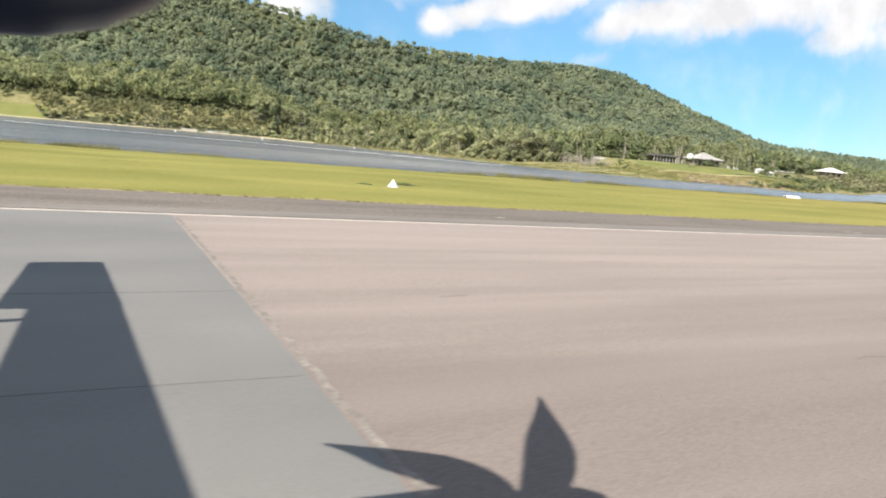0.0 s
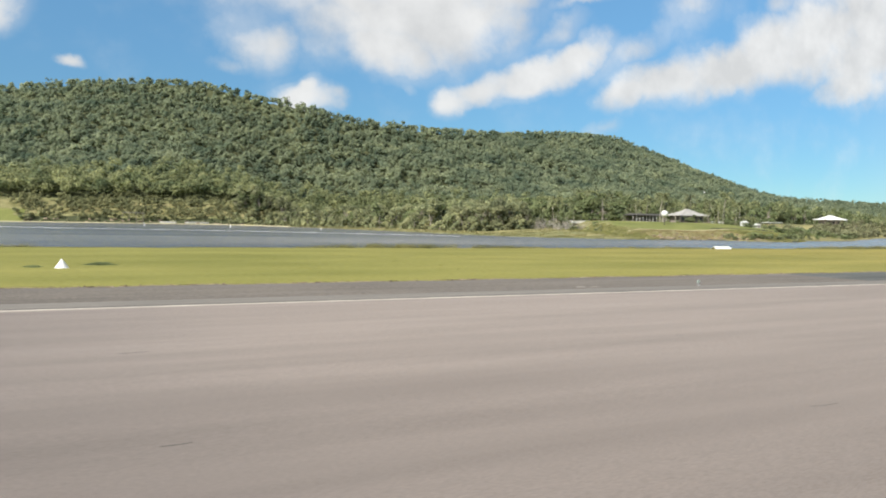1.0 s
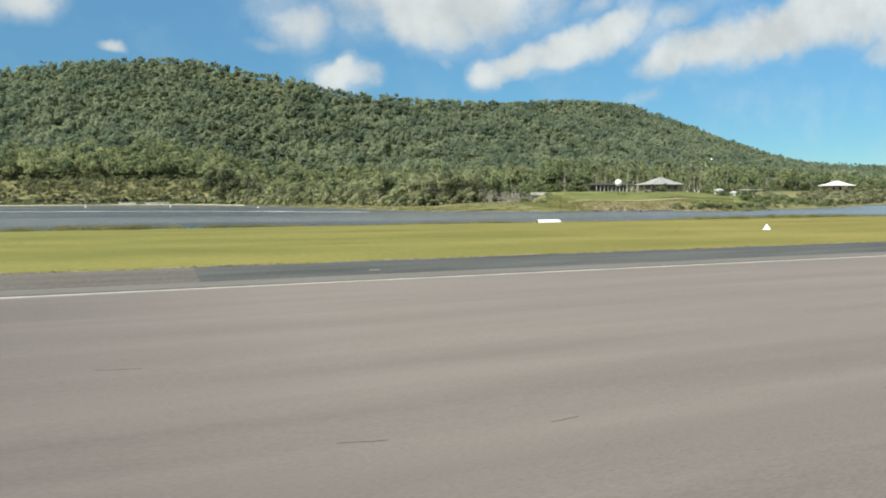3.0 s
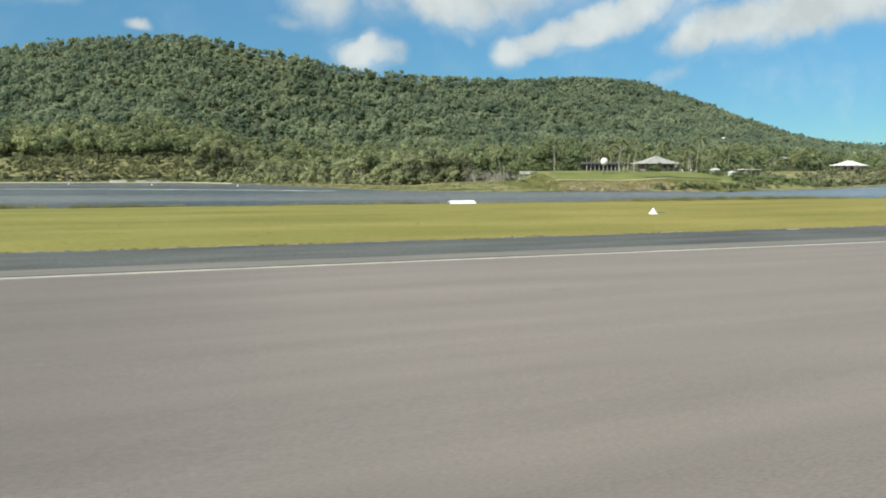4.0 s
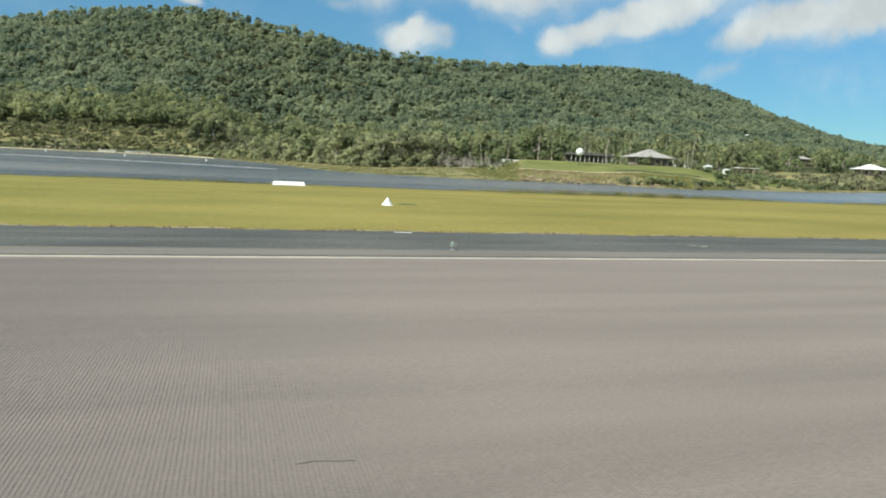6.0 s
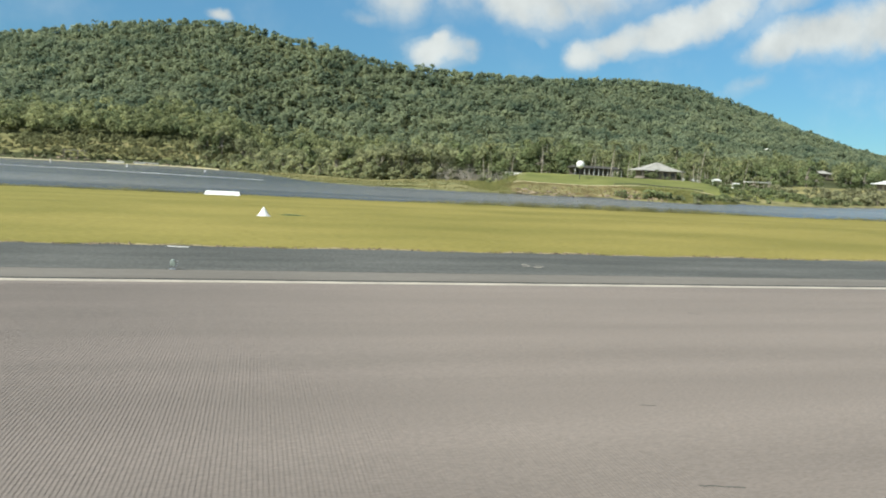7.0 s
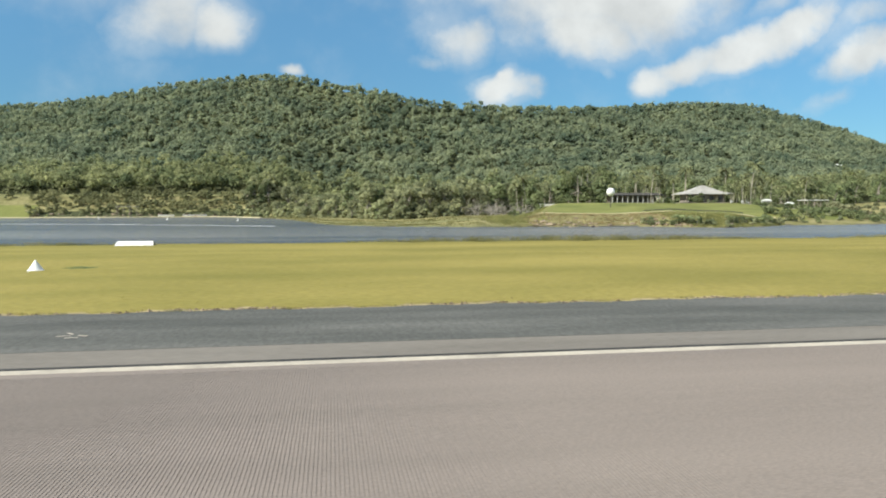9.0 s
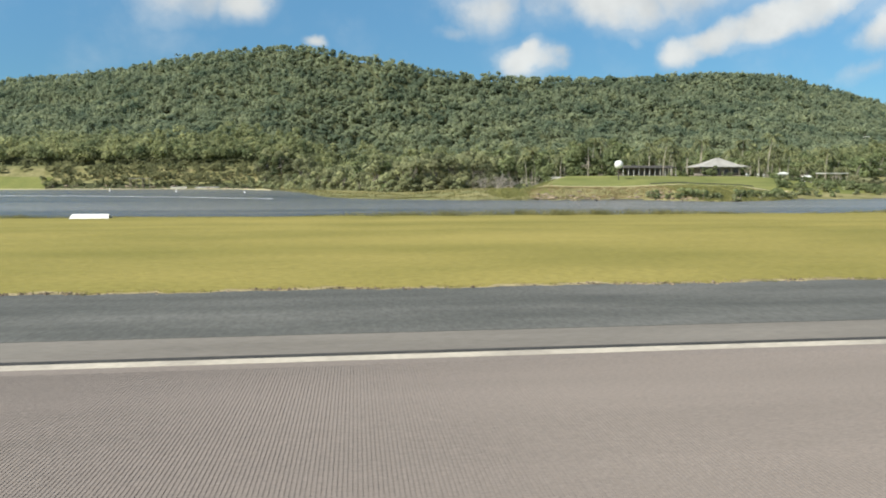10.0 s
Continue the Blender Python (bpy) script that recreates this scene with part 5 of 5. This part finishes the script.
rng = np.random.default_rng(9)
rocks = []
for k in range(4):
    ob = part("shore_rock", rock_mesh(40 + k), M["rock"])
    tagged(ob, "tan weathered boulder on the headland's shore", "rock", "shore rocks")
    rocks.append(ob)
for k in range(34):
    x = rng.uniform(-14, 74)
    y = float(shore(x)) + rng.uniform(1.0, 5.0)
    ob = new("shore_rock", rocks[k % 4].data)
    size = rng.uniform(0.8, 2.2)
    ob.matrix_basis = pose(x, y, float(land(x, y)) + 0.1, rng.uniform(-18, 18), rng.uniform(-18, 18), rng.uniform(0, 360)) @ Matrix.Diagonal((size, size, size, 1))
    tagged(ob, "tan boulder at the foot of the scrubby terrace", "rock", "shore rocks")
for k in range(130):
    x = rng.choice([rng.normal() * 2.6 + 167, rng.normal() * 2.4 + 184, rng.normal() * 2.0 + 184, rng.normal() * 2 + 161.5, rng.uniform(158, 214)])
    y = shore(x) + rng.choice([rng.uniform(0.8, 4.0), rng.uniform(2.0, 9.5)])
    m = pose(x, y, float(land(x, y)) + 0.02, rng.uniform(-18, 18), rng.uniform(-18, 18), rng.uniform(0, 360))
    size = rng.choice([rng.uniform(0.3, 0.8), rng.uniform(0.5, 1.25)])
    ob = rocks[k % 4] if k < 4 else new("shore_rock", rocks[k % 4].data)
    ob.matrix_basis = m @ Matrix.Diagonal((size, size, size, 1))
    tagged(ob, "tan weathered boulder on the headland's shore", "rock", "shore rocks")


def tufts(name, rng, x, y, height, width, blades, spread, mat, label, category="grass", lean=0.3):
    """Upright blades in clumps at the given places, as one mesh."""
    x, y = np.repeat(x, blades), np.repeat(y, blades)
    n = len(x)
    bx, by = x + rng.normal(size=n) * spread, y + rng.normal(size=n) * spread
    h = np.repeat(height, blades) * rng.uniform(0.5, 1.2, n)
    z = land(bx, by) - 0.03
    ang = rng.uniform(0, 2 * np.pi, n)
    lx, ly = rng.normal(size=n) * lean * h, rng.normal(size=n) * lean * h
    w = width * rng.uniform(0.6, 1.4, n)
    dx, dy = np.cos(ang) * w, np.sin(ang) * w
    base = np.stack([bx, by, z], -1)
    side = np.stack([dx, dy, 0 * dx], -1)
    tip = base + np.stack([lx, ly, h], -1)
    ob = new(name, free_mesh(name, np.stack([base - side, base + side, tip + side * 0.25, tip - side * 0.25], 1), [mat]))
    return tagged(ob, label, category, kind="stuff")


n = 1500
x = rng.uniform(-20, 480, n)
tall = np.clip(0.20 + 0.60 * np.sin(x * 0.11 + 2) * np.sin(x * 0.031 + 0.5) + 0.20 * ease(97, 112, x) + rng.normal(size=n) * 0.10, 0.08, 0.55)
tufts("bank_reeds", rng, x, 77.2 + rng.normal(size=n) * 0.7, tall, 0.016, 60, 0.5, M["reed"], "ragged fringe of tall reeds along the bank", "reeds", 0.55)
n = 1500
x = rng.uniform(188, 216, n)
tufts("bank_scrub", rng, x, shore(x) + 1 + (rim(x) - shore(x) - 3.5) * rng.random(n), np.full(n, 0.36), 0.05, 18, 0.35, M["scrub"], "low olive scrub covering the headland's bank", "scrub")
n = 800
x = rng.uniform(158, 190, n)
tufts("bank_grass", rng, x, shore(x) + 2 + (rim(x) - shore(x) - 4.5) * rng.random(n), np.full(n, 0.26), 0.04, 14, 0.35, M["dry"], "dry tussock grass on the headland's bank")
n = 1500
x = rng.uniform(84, 168, n)
y = shore(x) + 3 + 55 * rng.random(n) ** 1.5
y += 2.5 * np.sin(y * 0.6)
tufts("marsh_grass", rng, x, y, np.full(n, 0.32), 0.05, 14, 0.5, M["reed"], "yellow-green marsh grass in broken bands", "grass")
n = 700
x = rng.uniform(152, 178, n)
tufts("mound_scrub", rng, x, 5 + (x - rng.uniform(82, 96, n)) / 0.41, np.full(n, 0.4), 0.05, 18, 0.4, M["scrub"], "brown olive scrub on the bank beside the marsh", "scrub")
# Darker tufts stand in for the dashes of shadow along the grass lip.
n = 900
x = rng.uniform(-15, 200, n)
x += 0.8 * np.sin(x * 2.1)
tufts("verge_weeds", rng, x, 29.85 + rng.normal(size=n) * 0.12 + 0.15 * np.sin(x * 0.9), np.full(n, 0.10), 0.010, 14, 0.10, M["reed"], "dark weed tufts standing in for broken shadow along the asphalt edge", "weeds")


def crumbs(name, rng, x, y, size, mat, label, category):
    """Small clods as four-sided lumps, one mesh."""
    n = len(x)
    at = np.stack([x, y, land(x, y) + 0.015], -1)
    turn = rng.uniform(0, 2 * np.pi, n)
    faces = []
    ring = [np.stack([np.cos(turn + k * np.pi / 2) * size * rng.uniform(0.7, 1.5, n), np.sin(turn + k * np.pi / 2) * size * rng.uniform(0.5, 1.0, n), np.zeros(n)], -1) + at for k in range(4)]
    top = at + np.stack([rng.normal(size=n) * 0.2 * size, rng.normal(size=n) * 0.2 * size, size * rng.uniform(0.5, 1.1, n)], -1)
    for k in range(4):
        faces.append(np.stack([ring[k], ring[(k + 1) % 4], top], 1))
    return tagged(new(name, free_mesh(name, np.concatenate(faces), [mat])), label, category, kind="stuff")


n = 2600
x = rng.uniform(-15, 200, n)
x += 1.3 * np.sin(x * 0.8) + 0.6 * np.sin(x * 2.3)
crumbs("verge_clods", rng, x, 29.86 + 0.10 * rng.normal(size=n) + 0.15 * np.sin(x * 0.9), rng.uniform(0.025, 0.085, n), M["soil"], "crumbled soil clods along the ragged asphalt edge", "soil")
n = 2600
x = rng.uniform(-15, 260, n)
tufts("verge_grass", rng, x, 29.95 + np.abs(rng.normal(size=n)) * 0.3 + 0.15 * np.sin(x * 0.9), np.full(n, 0.07), 0.008, 14, 0.09, M["dry"], "dead dry grass tufts creeping over the asphalt edge")
n = 11000
x, y = rng.uniform(-15, 200, n), rng.uniform(29.9, 60, n)
tufts("mown_grass", rng, x, y, np.full(n, 0.05), 0.012, 8, 0.16, M["straw"], "short mown dry grass blades of the runway strip")


def dead_tree(seed, height):
    r = np.random.default_rng(seed)
    bm = bmesh.new()
    def limb(a, way, length, radius, depth):
        pts = [a]
        for _ in range(3):
            way = (way + Vector(r.normal(size=3) * 0.22)).normalized()
            pts.append(pts[-1] + way * length / 3)
        tube([tuple(p) for p in pts], [radius, radius * 0.85, radius * 0.7, radius * 0.5], 5, bm)
        if depth:
            for _ in range(3):
                limb(pts[int(r.integers(1, 4))], (way + Vector(r.normal(size=3) * 0.75)).normalized(), length * 0.62, radius * 0.5, depth - 1)
    for _ in range(3):
        limb(Vector((0, 0, -0.3)), Vector((r.normal() * 0.4, r.normal() * 0.4, 1)).normalized(), height * 0.45, height * 0.013, 3)
    return tagged(part("dead_tree", bm, M["dead"]), "bare bleached dead tree at the water's edge", "tree", "dead trees")


for k, (x, y) in enumerate(((158, 212), (161, 208), (163.5, 214), (166, 209), (169, 213), (160, 218), (164.5, 219), (168, 219), (172, 217), (155.5, 214), (162, 204), (170.5, 207), (174, 212))):
    dead_tree(60 + k, 6.6).matrix_basis = pose(x, y, float(land(x, y)), 0, 0, 40 * k)


# ---- joints, cracks and weeds ----


def seam(name, pts, width, mat, label, category):
    """A thin filled line on the paving."""
    bm = bmesh.new()
    rows = []
    for k, (x, y) in enumerate(pts):
        a, b = pts[max(k - 1, 0)], pts[min(k + 1, len(pts) - 1)]
        way = Vector((b[0] - a[0], b[1] - a[1], 0)).normalized()
        off = Vector((-way.y, way.x, 0)) * width / 2
        for z in (0.004, -0.02):
            p = Vector((x, y, float(fall(y)) + z))
            rows.append((bm.verts.new(p - off), bm.verts.new(p + off)))
    for k in range(0, len(rows) - 2, 2):
        (a, b), (al, bl), (c, d), (cl, dl) = rows[k:k + 4]
        for f in ((a, c, d, b), (al, cl, c, a), (b, d, dl, bl)):
            bm.faces.new(f)
    bmesh.ops.recalc_face_normals(bm, faces=bm.faces)
    return tagged(part(name, bm, mat), label, category, kind="structure")


def crooked(rng, a, b, n, sway):
    s = np.linspace(0, 1, n)
    w = np.cumsum(rng.normal(size=n)) * sway
    w -= w[0] + (w[-1] - w[0]) * s
    return [(a[0] + (b[0] - a[0]) * t, a[1] + (b[1] - a[1]) * t + v) for t, v in zip(s, w)]


rng = np.random.default_rng(14)
seam("joint", [(JOINT + 0.10 + 0.03 * math.sin(2.3 * k) + 0.02 * math.sin(5.1 * k), -2.9 + 0.25 * k) for k in range(101)], 0.10, M["chipped"], "pale chipped edge of the older runway surface", "joint")
seam("joint", crooked(rng, (-14, 7.5), (2.2, 7.45), 24, 0.01), 0.003, M["shoulder"], "fine paving joint along the grey section", "joint")
seam("joint", crooked(rng, (-14, 11.8), (2.2, 11.85), 24, 0.01), 0.0025, M["shoulder"], "fine paving joint along the grey section", "joint")
lines = [((10.6, 6.45), (14.6, 6.78), 0.004)]
for _ in range(30):
    x, y = rng.uniform(4, 112), rng.uniform(3.0, 15.0)
    y += np.interp(x, [70, 120], [0, 6])
    run = rng.uniform(0.15, 0.7)
    lines.append(((x, y), (x + run, y + rng.normal() * 0.08), rng.uniform(0.005, 0.012)))
for k, (a, b, w) in enumerate(lines):
    seam("crack", crooked(rng, a, b, 16 if k else 46, 0.007 if k else 0.022), w, M["shoulder"], "thin crooked crack in the runway asphalt", "crack")

for cx, cy, half, tall in ((15.9, 42.7, 0.5, 0.10), (19.1, 43.7, 0.85, 0.17), (104.5, 46.3, 0.9, 0.09)):
    n = 110
    x, y = cx + rng.normal(size=n) * half * 0.55, cy + rng.normal(size=n) * 0.25
    tufts("weed_patch", rng, x, y, tall * np.exp(-((x - cx) / half) ** 2), 0.010, 14, 0.10, M["leaf_dark"], "patch of darker uncut weeds near a marker cone", "weeds")
